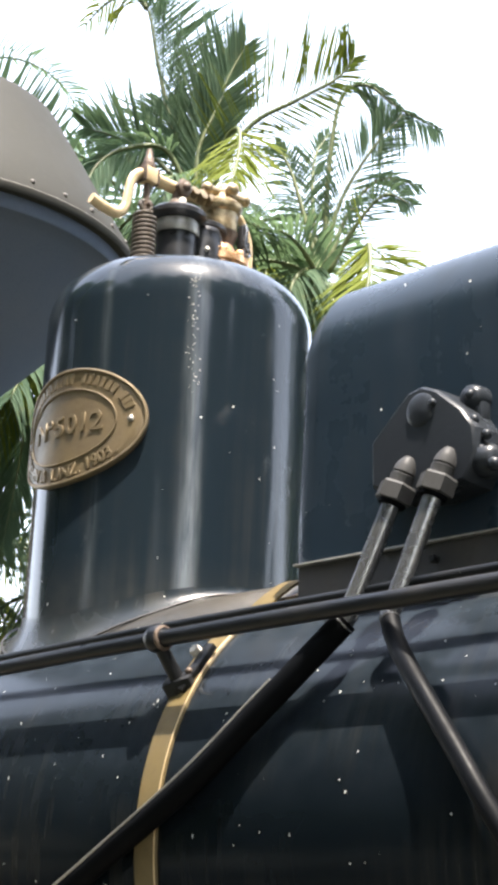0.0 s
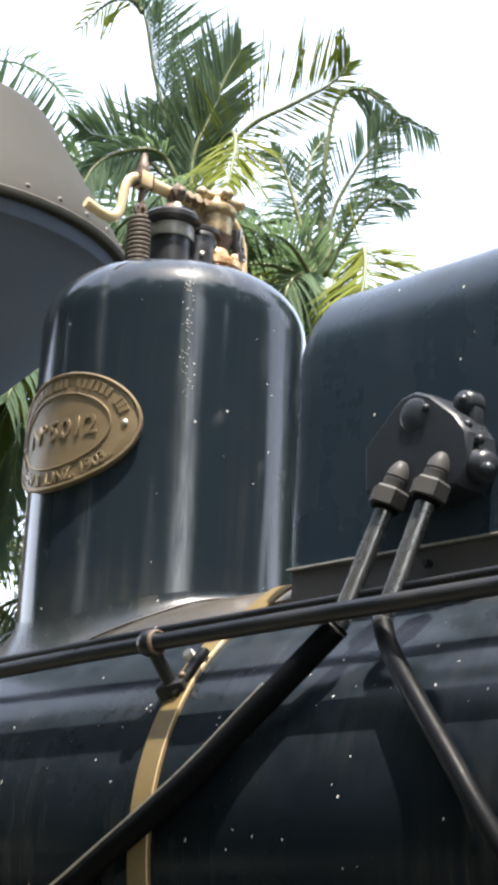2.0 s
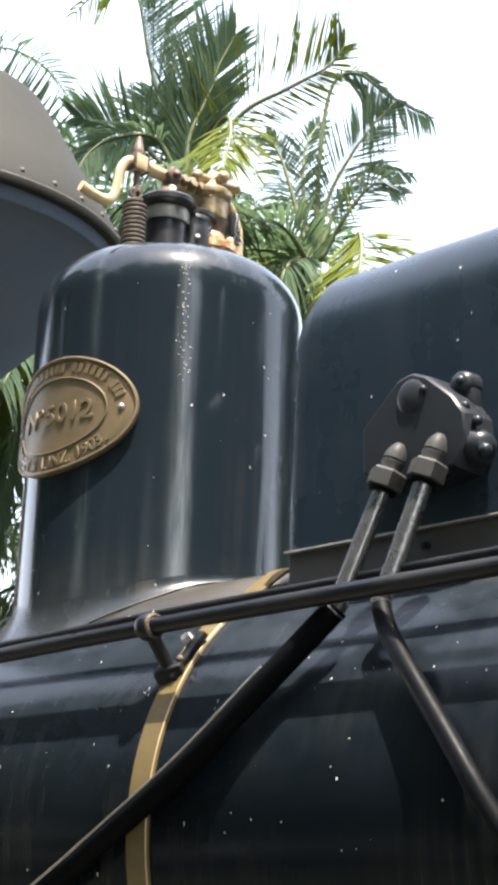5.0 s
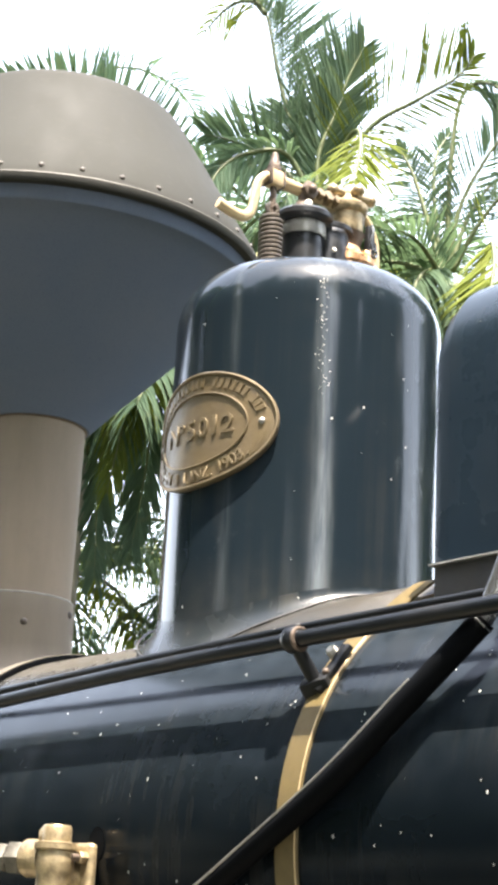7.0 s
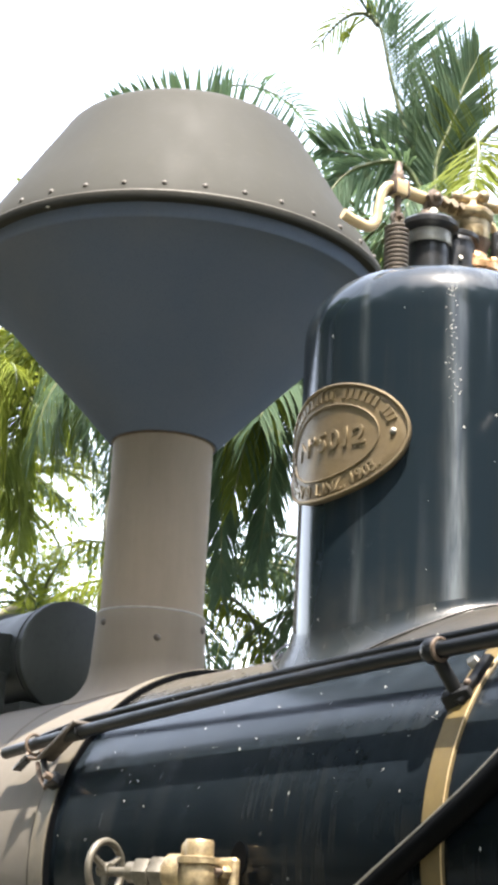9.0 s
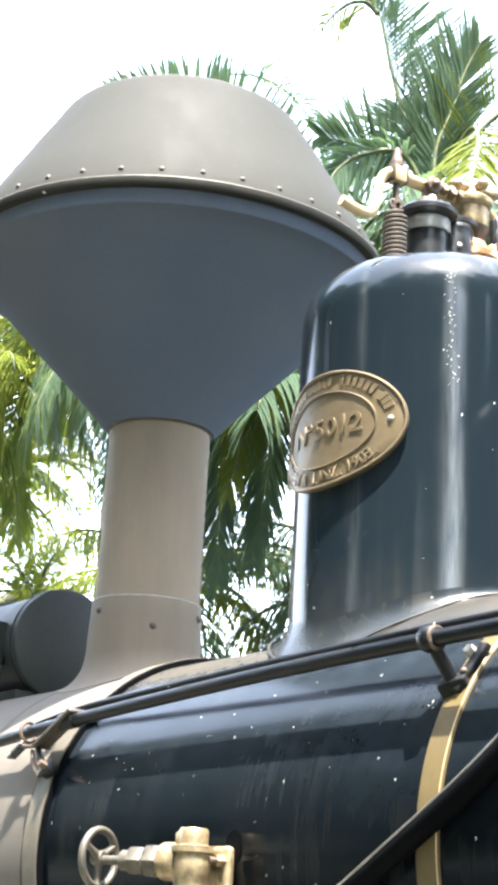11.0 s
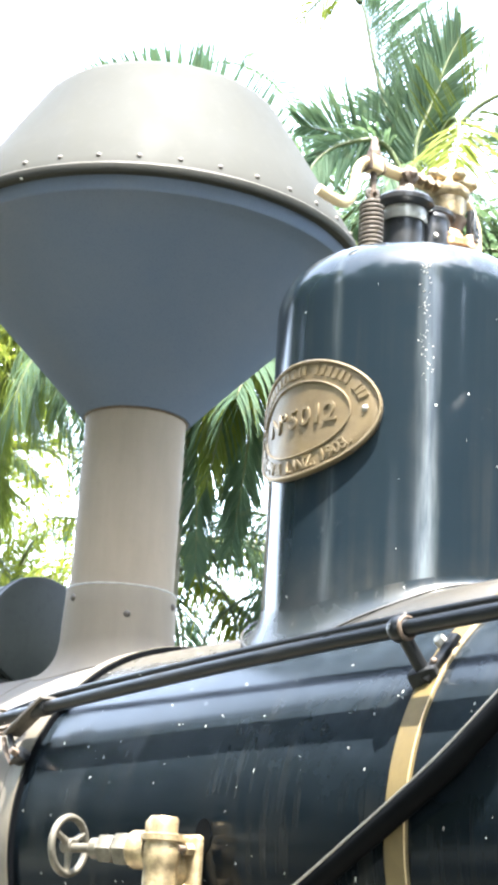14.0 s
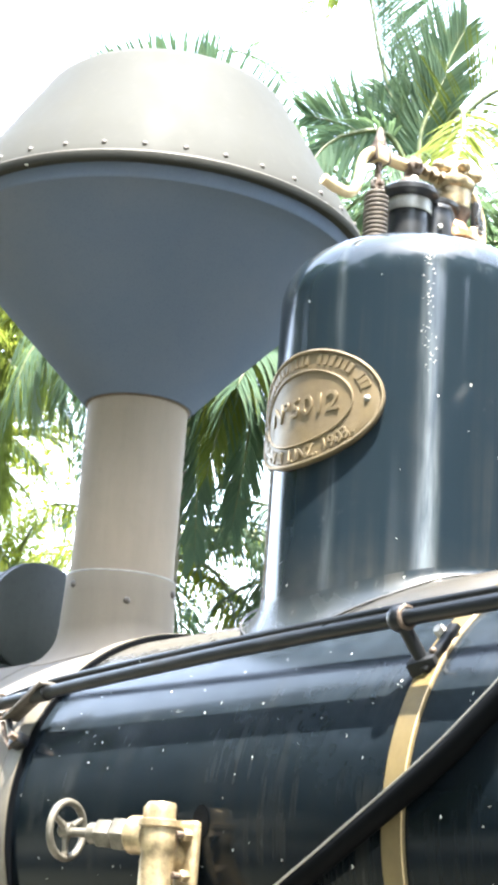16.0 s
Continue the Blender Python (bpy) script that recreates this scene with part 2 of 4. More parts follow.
GROUND = plain("worn_grass", (0.022, 0.028, 0.014), (0.036, 0.034, 0.022), 1.3, 0.9, 0.0, 0.8, 30)
BALLAST = plain("pale_ballast", (0.22, 0.195, 0.16), (0.16, 0.14, 0.115), 3.0, 0.9, 0.0, 0.8, 24)
TIMBER = plain("sleeper_wood", (0.09, 0.065, 0.045), (0.06, 0.045, 0.035), 8.0, 0.85, 0.0, 0.6, 40)
WHEEL = plain("wheel_black", (0.02, 0.02, 0.02), (0.03, 0.028, 0.025), 8.0, 0.5)
BARK = plain("palm_bark", (0.2, 0.19, 0.14), (0.13, 0.12, 0.085), 9.0, 0.85, 0.0, 0.5, 30)
SHAFT = plain("crownshaft_green", (0.16, 0.2, 0.07), (0.22, 0.2, 0.08), 6.0, 0.5)
RACHIS = plain("frond_stalk", (0.06, 0.085, 0.026), (0.1, 0.115, 0.034), 6.0, 0.5)


def leaf_material(name, a, b, light):
    k = Mat(name, 0.65)
    gi = k.t.nodes.new("ShaderNodeNewGeometry")
    f = k.maths("ADD", k.maths("MULTIPLY", gi.outputs["Random Per Island"], 0.6), k.maths("MULTIPLY", k.random(), 0.4))
    c = k.mix(f, a, b)
    c = k.mix(k.maths("MULTIPLY", k.ramp(k.noise(14, 4), (0.58, 0.0), (0.75, 1.0)), 0.3), c, (0.22, 0.19, 0.07))
    k.set(Base_Color=c, Specular_IOR_Level=0.1)
    tr = k.t.nodes.new("ShaderNodeBsdfTranslucent")
    tc = k.mix(0.55, c, light)
    k.t.links.new(tc, tr.inputs[0])
    ms = k.t.nodes.new("ShaderNodeMixShader")
    ms.inputs[0].default_value = 0.42
    out = k.t.nodes["Material Output"]
    k.t.links.new(k.b.outputs[0], ms.inputs[1])
    k.t.links.new(tr.outputs[0], ms.inputs[2])
    k.t.links.new(ms.outputs[0], out.inputs[0])
    return k.m


LEAF = leaf_material("palm_leaf", (0.042, 0.08, 0.053), (0.084, 0.13, 0.074), (0.15, 0.23, 0.1))
LEAFY = leaf_material("palm_leaf_yellow", (0.1, 0.142, 0.022), (0.16, 0.19, 0.028), (0.25, 0.29, 0.032))
LEAFM = leaf_material("palm_leaf_pale", (0.066, 0.1, 0.02), (0.1, 0.13, 0.026), (0.16, 0.2, 0.026))
LEAFD = leaf_material("tree_leaf", (0.03, 0.06, 0.018), (0.06, 0.09, 0.025), (0.1, 0.16, 0.02))


# ---- mesh helpers ----
def link(name, bm, mat, smooth=40.0):
    bmesh.ops.recalc_face_normals(bm, faces=bm.faces)
    lim = radians(smooth)
    for f in bm.faces:
        f.smooth = True
    for e in bm.edges:
        if len(e.link_faces) == 2 and e.calc_face_angle(0) > lim:
            e.smooth = False
    me = bpy.data.meshes.new(name)
    bm.to_mesh(me)
    bm.free()
    me.materials.append(mat)
    return new(name, me)


def part(name, bm, mat, parent, label="", smooth=40.0):
    ob = link(name, bm, mat, smooth)
    ob.parent = parent
    return tagged(ob, label)


def share(name, ob, m, parent):
    """Another object on the mesh of ob."""
    o = new(name, ob.data)
    o.parent = parent
    o.matrix_local = m
    return o


def thing(name, label, category, group="", kind="", at=(0, 0, 0)):
    e = new(name)
    e.empty_display_size = 0.2
    e.location = at
    return tagged(e, label, category, group, kind)


def lathe(profile, n=48, m=None, bm=None, turn=2 * math.pi):
    """Turned body round z; profile rows are (radius, height)."""
    bm = bm or bmesh.new()
    m = m or Matrix()
    rings = []
    for r, z in profile:
        if r < 1e-6:
            rings.append([bm.verts.new(m @ Vector((0, 0, z)))])
        else:
            rings.append([bm.verts.new(m @ Vector((r * math.cos(2 * math.pi * i / n), r * math.sin(2 * math.pi * i / n), z))) for i in range(n)])
    for a, b in zip(rings, rings[1:]):
        for i in range(n):
            j = (i + 1) % n
            if len(a) == 1 and len(b) == 1:
                continue
            if len(a) == 1:
                bm.faces.new((a[0], b[j], b[i]))
            elif len(b) == 1:
                bm.faces.new((a[i], a[j], b[0]))
            else:
                bm.faces.new((a[i], a[j], b[j], b[i]))
    return bm


def along(a, b):
    """Pose whose z runs from a to b."""
    a, b = Vector(a), Vector(b)
    return Matrix.Translation(a) @ (b - a).to_track_quat("Z", "Y").to_matrix().to_4x4()


def rod(a, b, r, n=20, bm=None, bevel=0.0):
    h = (Vector(b) - Vector(a)).length
    c = min(bevel or r * 0.12, r * 0.9, h * 0.45)
    return lathe([(0, 0), (r - c, 0), (r, c), (r, h - c), (r - c, h), (0, h)], n, along(a, b), bm)


def smooth_line(pts, steps=8):
    """Catmull-Rom through the points."""
    p = [Vector(v) for v in pts]
    p = [2 * p[0] - p[1]] + p + [2 * p[-1] - p[-2]]
    out = []
    for a, b, c, d in zip(p, p[1:], p[2:], p[3:]):
        for i in range(steps):
            t = i / steps
            out.append(0.5 * (2 * b + (c - a) * t + (2 * a - 5 * b + 4 * c - d) * t * t + (3 * b - a - 3 * c + d) * t ** 3))
    return out + [p[-2]]


def tube(pts, r, n=14, bm=None, flat=1.0):
    """Bent bar through the points; r is a radius or one for each point."""
    bm = bm or bmesh.new()
    k = len(pts)
    rad = r if isinstance(r, (list, tuple)) else [r] * k
    up = Vector((0.31, 0.17, 0.93))
    rings = []
    for i, p in enumerate(pts):
        d = (pts[min(i + 1, k - 1)] - pts[max(i - 1, 0)]).normalized()
        u = (up - up.dot(d) * d).normalized()
        v = d.cross(u)
        up = u
        rings.append([bm.verts.new(p + rad[i] * (math.cos(a) * u + flat * math.sin(a) * v)) for a in (2 * math.pi * j / n for j in range(n))])
    for a, b in zip(rings, rings[1:]):
        for j in range(n):
            bm.faces.new((a[j], a[(j + 1) % n], b[(j + 1) % n], b[j]))
    bm.faces.new(rings[0][::-1])
    bm.faces.new(rings[-1])
    return bm


def block(lo, hi, bevel=0.004, bm=None, m=None, seg=2):
    own = bmesh.new()
    bmesh.ops.create_cube(own, size=1)
    lo, hi = Vector(lo), Vector(hi)
    for v in own.verts:
        v.co = Vector((lo[i] + (v.co[i] + 0.5) * (hi[i] - lo[i]) for i in range(3)))
    if bevel:
        bmesh.ops.bevel(own, geom=own.edges[:], offset=bevel, segments=seg, profile=0.5, affect="EDGES")
    if m:
        bmesh.ops.transform(own, matrix=m, verts=own.verts)
    if bm is None:
        return own
    tmp = bpy.data.meshes.new("tmp")
    own.to_mesh(tmp)
    own.free()
    bm.from_mesh(tmp)
    bpy.data.meshes.remove(tmp)
    return bm


def hexagon(a, b, r, bm=None):
    h = (Vector(b) - Vector(a)).length
    return lathe([(0, 0), (r * 0.85, 0), (r, h * 0.15), (r, h * 0.85), (r * 0.85, h), (0, h)], 6, along(a, b), bm)


def ball(c, r, n=14, bm=None, squash=1.0):
    k = 8
    return lathe([(max(0.0, r * math.sin(math.pi * i / k)) if 0 < i < k else 0, -r * squash * math.cos(math.pi * i / k)) for i in range(k + 1)], n, Matrix.Translation(c), bm)


def torus(c, axis, big, small, n=40, k=10, bm=None):
    bm = bm or bmesh.new()
    m = along(c, Vector(c) + Vector(axis))
    rings = [[bm.verts.new(m @ Vector(((big + small * math.cos(b)) * math.cos(a), (big + small * math.cos(b)) * math.sin(a), small * math.sin(b))))
              for b in (2 * math.pi * j / k for j in range(k))] for a in (2 * math.pi * i / n for i in range(n))]
    for i in range(n):
        for j in range(k):
            bm.faces.new((rings[i][j], rings[(i + 1) % n][j], rings[(i + 1) % n][(j + 1) % k], rings[i][(j + 1) % k]))
    return bm


# ---- the locomotive: main sizes ----
RB, ZB = 0.474, 1.8135          # boiler radius and axis height
XCH = -1.144                    # chimney axis


def crest(y, r=RB):
    return ZB + math.sqrt(max(r * r - y * y, 0.0))


def barrel(x0, x1, r, n=128, cap=True, bm=None, lip=0.003):
    m = along((x0, 0, ZB), (x1, 0, ZB))
    h = x1 - x0
    prof = [(r - lip, 0), (r, lip), (r, h - lip), (r - lip, h)]
    if cap:
        prof = [(0, 0)] + prof + [(0, h)]
    return lathe(prof, n, m, bm)


def saddle(x0, r_in, r_out, rise, lift, n=96, rows=16, base=RB, top=1.0):
    """Flared skirt that sweeps from a round body of radius r_in down on to the barrel."""
    bm = bmesh.new()
    rings = []
    for i in range(rows + 1):
        q = math.pi / 2 * i / rows
        r = r_out - (r_out - r_in) * math.cos(q)
        h = rise * (1 - math.sin(q))
        ring = []
        for j in range(n):
            a = 2 * math.pi * j / n
            x, y = r * math.cos(a), r * math.sin(a)
            k = top + (1 - top) * (y / r) ** 2
            ring.append(bm.verts.new((x0 + x, y, crest(y, base) + lift + h * k)))
        rings.append(ring)
    ring = []
    for j in range(n):
        a = 2 * math.pi * j / n
        x, y = r_out * math.cos(a), r_out * math.sin(a)
        ring.append(bm.verts.new((x0 + x, y, crest(y, base) - 0.004)))
    rings.append(ring)
    for p, q in zip(rings, rings[1:]):
        for j in range(n):
            bm.faces.new((p[j], p[(j + 1) % n], q[(j + 1) % n], q[j]))
    return bm


loco = thing("steam_locomotive", "small black narrow-gauge steam locomotive with grey chimney, standing on rails", "locomotive")

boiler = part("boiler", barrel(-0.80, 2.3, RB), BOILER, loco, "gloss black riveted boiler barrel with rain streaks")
smokebox = part("smokebox", barrel(-1.66, -0.848, 0.470), SMOKE, loco, "grey-beige painted smokebox")
part("smokebox_seam", barrel(-1.30, -1.22, 0.4725, cap=False), SMOKE, smokebox)
part("smokebox_ring", barrel(-0.848, -0.812, 0.472), SOOT, smokebox, "black gap at the smokebox joint")


def boiler_band(x0, x1, label, mat=None, edge=None, up=0.006):
    """Thin flat band round the barrel with a rolled edge."""
    b = part("boiler_band", barrel(x0, x1, RB + up), mat or BAND, loco, label)
    part("band_edge", torus((x1 - 0.002, 0, ZB), (1, 0, 0), RB + up + 0.0002, 0.0012, 128, 6), edge or BRASS, b)
    return b


boiler_band(0.512, 0.566, "flat dull ochre boiler band")
boiler_band(-0.812, -0.742, "flat dusty cream band at the smokebox joint", JOINT, JOINT, 0.015)
part("joint_step", barrel(-0.742, -0.737, RB + 0.0146), SOOT, boiler, "black end face of the joint band")
boiler_band(1.42, 1.468, "flat dull ochre boiler band")

# ---- steam dome ----
RD, XD = 0.30, 0.0
shoulder = [(RD, 2.12), (RD, 2.60), (RD, 2.94)] + [(0.194 + 0.106 * math.cos(a), 2.953 + 0.118 * math.sin(a)) for a in (math.pi / 2 * i / 10 for i in range(11))]
dome = part("steam_dome", lathe(shoulder + [(0.12, 3.082), (0.0, 3.088)], 128), DOME, loco, "tall gloss black steam dome with rounded shoulder")
skirt = part("dome_skirt", saddle(0.0, RD + 0.0003, 0.338, 0.062, 0.02, top=0.45), SKIRT, dome, "flared black base flange of the dome")
rim = []
for j in range(97):
    a = 2 * math.pi * j / 96
    y = 0.338 * math.sin(a)
    rim.append(Vector((0.338 * math.cos(a), y, crest(y) + 0.03 + 0.004 * math.sin(9 * a) * math.sin(2.3 * a))))
part("skirt_edge", tube(rim, 0.0028, 6), FOOTPLATE, dome, "uneven worn edge strip")
rng = random.Random(77)
blisters = bmesh.new()
for i in range(60):
    z = 2.985 - 0.27 * rng.random() ** 1.5
    a = radians(-37.0 + rng.gauss(0, 1.4) + 3.0 * (2.985 - z) / 0.27)
    r = RD if z < 2.953 else 0.194 + 0.106 * math.sqrt(1 - ((z - 2.953) / 0.118) ** 2)
    ball((r * math.cos(a), r * math.sin(a), z), rng.uniform(0.0007, 0.0019), 6, blisters, 0.8)
tagged(part("paint_blisters", blisters, PALE, dome, "row of tiny paint bumps, their sun sparkle put in as pale colour"), kind="stuff")
plate_bm = saddle(0.0, 0.325, 0.575, 0.03, 0.0, rows=10)
for v in plate_bm.verts:
    far = Vector((v.co.x, v.co.y)).length
    v.co.y *= 0.57
    if v.co.x < 0:
        v.co.x *= 0.6
    v.co.z = crest(v.co.y) + (0.028 if far < 0.53 else 0.028 * (0.565 - far) / 0.035 if far < 0.565 else -0.004)
part("foot_plate", plate_bm, FOOTPLATE, dome, "dusty tan plate under the dome flange")
strip = bmesh.new()
rows = []
for i in range(41):
    y = -0.3 + 0.6 * i / 40
    z = crest(y) + 0.007 + 0.027 * max(0.0, min(1.0, (0.25 - abs(y)) / 0.09))
    rows.append([strip.verts.new((x, y, z - d)) for x, d in ((0.512, 0.006), (0.5125, 0.0), (0.5655, 0.0), (0.566, 0.006))])
for p, q in zip(rows, rows[1:]):
    for j in range(3):
        strip.faces.new((p[j], p[j + 1], q[j + 1], q[j]))
for x, y in ((0.628, -0.286), (0.653, -0.288)):
    part("plate_bolt", hexagon((x, y, crest(y) + 0.004), (x, y * 1.03, crest(y) + 0.016), 0.0085), IRON, dome)
part("band_rise", strip, BAND, dome, "ochre band where it climbs over the dome plate")


def round_dome(u, z, off=0.0):
    """A place on the dome's side, u metres round from the side that faces out."""
    a = u / RD
    return Vector(((RD + off) * math.sin(a), -(RD + off) * math.cos(a), z))


PZ, PW, PH = 2.662, 0.203, 0.127


def oval(w, h, lo, hi, bevel, rings=6, n=72):
    """Oval slab bent round the dome."""
    bm = bmesh.new()
    rows = [(0.0, hi)] + [(i / rings, hi) for i in range(1, rings)] + [(1 - bevel / h, hi), (1.0, hi - bevel), (1.0, lo)]
    rs = []
    for s, off in rows:
        if s == 0:
            rs.append([bm.verts.new(round_dome(0, PZ, off))])
        else:
            rs.append([bm.verts.new(round_dome(s * w * math.cos(a), PZ + s * h * math.sin(a), off)) for a in (2 * math.pi * j / n for j in range(n))])
    for p, q in zip(rs, rs[1:]):
        for j in range(n):
            if len(p) == 1:
                bm.faces.new((p[0], q[j], q[(j + 1) % n]))
            else:
                bm.faces.new((p[j], q[j], q[(j + 1) % n], p[(j + 1) % n]))
    return bm


def oval_bead(w, h, r, n=96):
    pts = [round_dome(w * math.cos(a), PZ + h * math.sin(a), 0.0125) for a in (2 * math.pi * j / n for j in range(n + 1))]
    return tube(pts, r, 8)


plate = part("builders_plate", oval(PW, PH, -0.006, 0.0115, 0.003), BRONZE, loco, "oval cast bronze builder's plate")
part("plate_rim", oval_bead(PW - 0.004, PH - 0.004, 0.0036), RELIEF, plate)
part("inner_bead", oval_bead(0.138, 0.08, 0.0022), RELIEF, plate)


def lettering(text, size, u, z, turn=0.0, wide=1.0):
    """Raised letters on the plate, centred at (u, z)."""
    cu = bpy.data.curves.new("lettering", "FONT")
    cu.body, cu.size, cu.align_x, cu.align_y = text, size, "CENTER", "CENTER"
    cu.extrude, cu.bevel_depth, cu.resolution_u, cu.offset = 0.0014, 0.0005, 3, 0.0004
    tmp = bpy.data.objects.new("tmp", cu)
    scene.collection.objects.link(tmp)
    me = bpy.data.meshes.new_from_object(tmp.evaluated_get(bpy.context.evaluated_depsgraph_get()))
    bpy.data.objects.remove(tmp)
    c, s = math.cos(turn), math.sin(turn)
    for v in me.vertices:
        x, y = v.co.x * wide, v.co.y
        v.co = round_dome(u + c * x - s * y, z + s * x + c * y, 0.0125 + v.co.z)
    me.materials.append(RELIEF)
    ob = new("lettering", me)
    ob.parent = plate
    return ob


def on_oval(w, h, a):
    """Place and turn on an oval at the angle a."""
    return w * math.cos(a), PZ + h * math.sin(a), math.atan2(h * math.cos(a), -w * math.sin(a))


u = -0.1
for ch, step in zip("N\u00ba 5012", (0.043, 0.027, 0.004, 0.036, 0.036, 0.029, 0.036)):
    if ch != " ":
        lettering(ch, 0.059, u + step / 2, PZ, 0.0, 1.1)
    u += step
for text, mid in (("1903.", -0.86), ("M\u00dcNCHEN & LINZ.", -2.01)):
    for i, ch in enumerate(text):
        a = mid + (i - (len(text) - 1) / 2) * 0.112
        u, z, turn = on_oval(0.17, 0.103, a)
        lettering(ch, 0.036, u, z, turn + math.pi if math.cos(turn) < 0 else turn)


def letter_bars(first, last, count, gaps=()):
    """The maker's name as plain raised bars, one for each character."""
    for i in range(count):
        if i in gaps:
            continue
        bm = bmesh.new()
        u, z, turn = on_oval(0.17, 0.104, first + (last - first) * i / (count - 1))
        c, s = math.cos(turn), math.sin(turn)
        vs = []
        for off in (0.010, 0.0138):
            for x, y in ((-0.0055, -0.012), (0.0055, -0.012), (0.0055, 0.012), (-0.0055, 0.012)):
                k = 0.85 if off > 0.012 else 1.0
                vs.append(bm.verts.new(round_dome(u + c * x * k - s * y * k, z + s * x * k + c * y * k, off)))
        for q in ((4, 5, 6, 7), (0, 1, 5, 4), (1, 2, 6, 5), (2, 3, 7, 6), (3, 0, 4, 7)):
            bm.faces.new([vs[j] for j in q])
        part("raised_bar", bm, RELIEF, plate)


letter_bars(2.95, 0.28, 26, (15, 22))
for sx in (-1, 1):
    c = round_dome(sx * 0.168, PZ, 0.012)
    nrm = (c - Vector((0, 0, PZ))).normalized()
    part("plate_screw", lathe([(0, 0.004), (0.004, 0.0035), (0.0068, 0.001), (0.0068, -0.002)], 12, along(c, c + nrm)), STEEL, plate, "bright screw head")

# ---- chimney ----
tube_prof = [(0.141, 2.40), (0.141, 2.6), (0.141, 2.985), (0.139, 2.99), (0.12, 2.99)]
chim = part("chimney", lathe(tube_prof, 64, Matrix.Translation((XCH, 0, 0))), GREY, loco, "grey-beige chimney tube")
collar = [(0.1415, 2.494), (0.1475, 2.4935), (0.149, 2.491), (0.151, 2.44), (0.154, 2.38), (0.156, 2.2)]
part("chimney_collar", lathe(collar, 64, Matrix.Translation((XCH, 0, 0))), FOOT, chim)
part("collar_edge", torus((XCH, 0, 2.4925), (0, 0, 1), 0.1478, 0.0026, 64, 6), STEEL, chim)
part("chimney_foot", saddle(XCH, 0.1560, 0.222, 0.08, 0.003, base=0.470), FOOT, chim, "flared chimney foot on the smokebox")
cone = [(0.139, 2.985), (0.152, 2.986), (0.156, 2.992), (0.25, 3.094), (0.40, 3.25), (0.50, 3.356), (0.545, 3.398), (0.572, 3.413), (0.588, 3.417), (0.592, 3.423), (0.592, 3.49)]
part("chimney_cone", lathe(cone, 96, Matrix.Translation((XCH, 0, 0))), CONE, chim, "dark slate inverted cone of the spark arrester")
part("cone_bead", torus((XCH, 0, 2.987), (0, 0, 1), 0.1425, 0.005, 64, 8), RUST, chim)
cap = [(0.592, 3.457), (0.614, 3.457), (0.617, 3.462), (0.617, 3.478), (0.611, 3.482), (0.605, 3.505), (0.53, 3.63), (0.45, 3.765), (0.385, 3.872)]
cap += [(0.296 + 0.08 * math.cos(a), 3.866 + 0.08 * math.sin(a)) for a in (radians(31 + 59 * i / 6) for i in range(7))] + [(0.16, 3.952), (0.0, 3.955)]
part("chimney_cap", lathe(cap, 96, Matrix.Translation((XCH, 0, 0))), CAP, chim, "pale grey riveted spark arrester cap")
part("cap_lip", torus((XCH, 0, 3.479), (0, 0, 1), 0.613, 0.0034, 96, 6), RIVET, chim)
rv = lathe([(0, 0.006), (0.0045, 0.005), (0.0078, 0.0015), (0.0085, -0.002)], 10)
first = part("rivet", rv, RIVET, chim)
RIVETS = 36
for i in range(RIVETS):
    a = 0.941 - math.pi / 2 + (i - 4) * 2 * math.pi / RIVETS
    c = Vector((XCH + 0.603 * math.cos(a), 0.603 * math.sin(a), 3.506))
    nrm = Vector((0.855 * math.cos(a), 0.855 * math.sin(a), 0.52))
    if i == 0:
        first.matrix_local = along(c, c + nrm)
    else:
        share("rivet", first, along(c, c + nrm), chim)
for a, z in ((-1.093, 2.456), (0.027, 2.458), (1.147, 2.413), (2.2, 2.456), (-2.2, 2.456), (3.14, 2.456)):
    c = Vector((XCH + 0.1508 * math.sin(a), -0.1508 * math.cos(a), z))
    share("rivet", first, along(c, c + Vector((math.sin(a), -math.cos(a), 0))) @ Matrix.Scale(1.25, 4), chim)

# ---- safety valves on the dome, set across it ----
ZT = 3.08
VY = -0.03
valve = part("safety_valve", lathe([(0.064, ZT - 0.01), (0.064, ZT + 0.012), (0.049, ZT + 0.016), (0.046, 3.18), (0.047, 3.212), (0.051, 3.216), (0.051, 3.232), (0.062, 3.236), (0.068, 3.242), (0.068, 3.253), (0.062, 3.26), (0.035, 3.268), (0.0, 3.272)], 44, Matrix.Translation((0, VY, 0))), DARKSTEEL, loco, "black safety valve body with brass lever")
part("valve_band", lathe([(0.0512, 3.198), (0.0525, 3.2), (0.0525, 3.229), (0.0512, 3.231)], 44, Matrix.Translation((0, VY, 0))), STEEL, valve, "worn bright steel band")
lev = smooth_line([(0, -0.285, 3.204), (0, -0.25, 3.196), (0, -0.212, 3.195), (0, -0.19, 3.215), (0, -0.183, 3.25), (0, -0.175, 3.288), (0, -0.155, 3.313), (0, -0.12, 3.319), (0, -0.08, 3.318), (0, 0.0, 3.319), (0, 0.06, 3.322), (0, 0.085, 3.324)])
part("lever", tube(lev, [0.0128 if i < 52 else 0.0165 - 0.004 * (i - 52) / (len(lev) - 52) for i in range(len(lev))], 12, flat=0.75), BRASS, valve, "swan-necked brass lever")
part("lever_collar", block((-0.0175, -0.146, 3.297), (0.0175, -0.110, 3.336), 0.005), BRASS, valve)
for y in (-0.147, -0.109):
    part("collar_edge", block((-0.0185, y - 0.0025, 3.296), (0.0185, y + 0.0025, 3.337), 0.002), RUST, valve)
part("spindle", rod((0, -0.128, 3.21), (0, -0.128, 3.35), 0.008), RUST, valve)
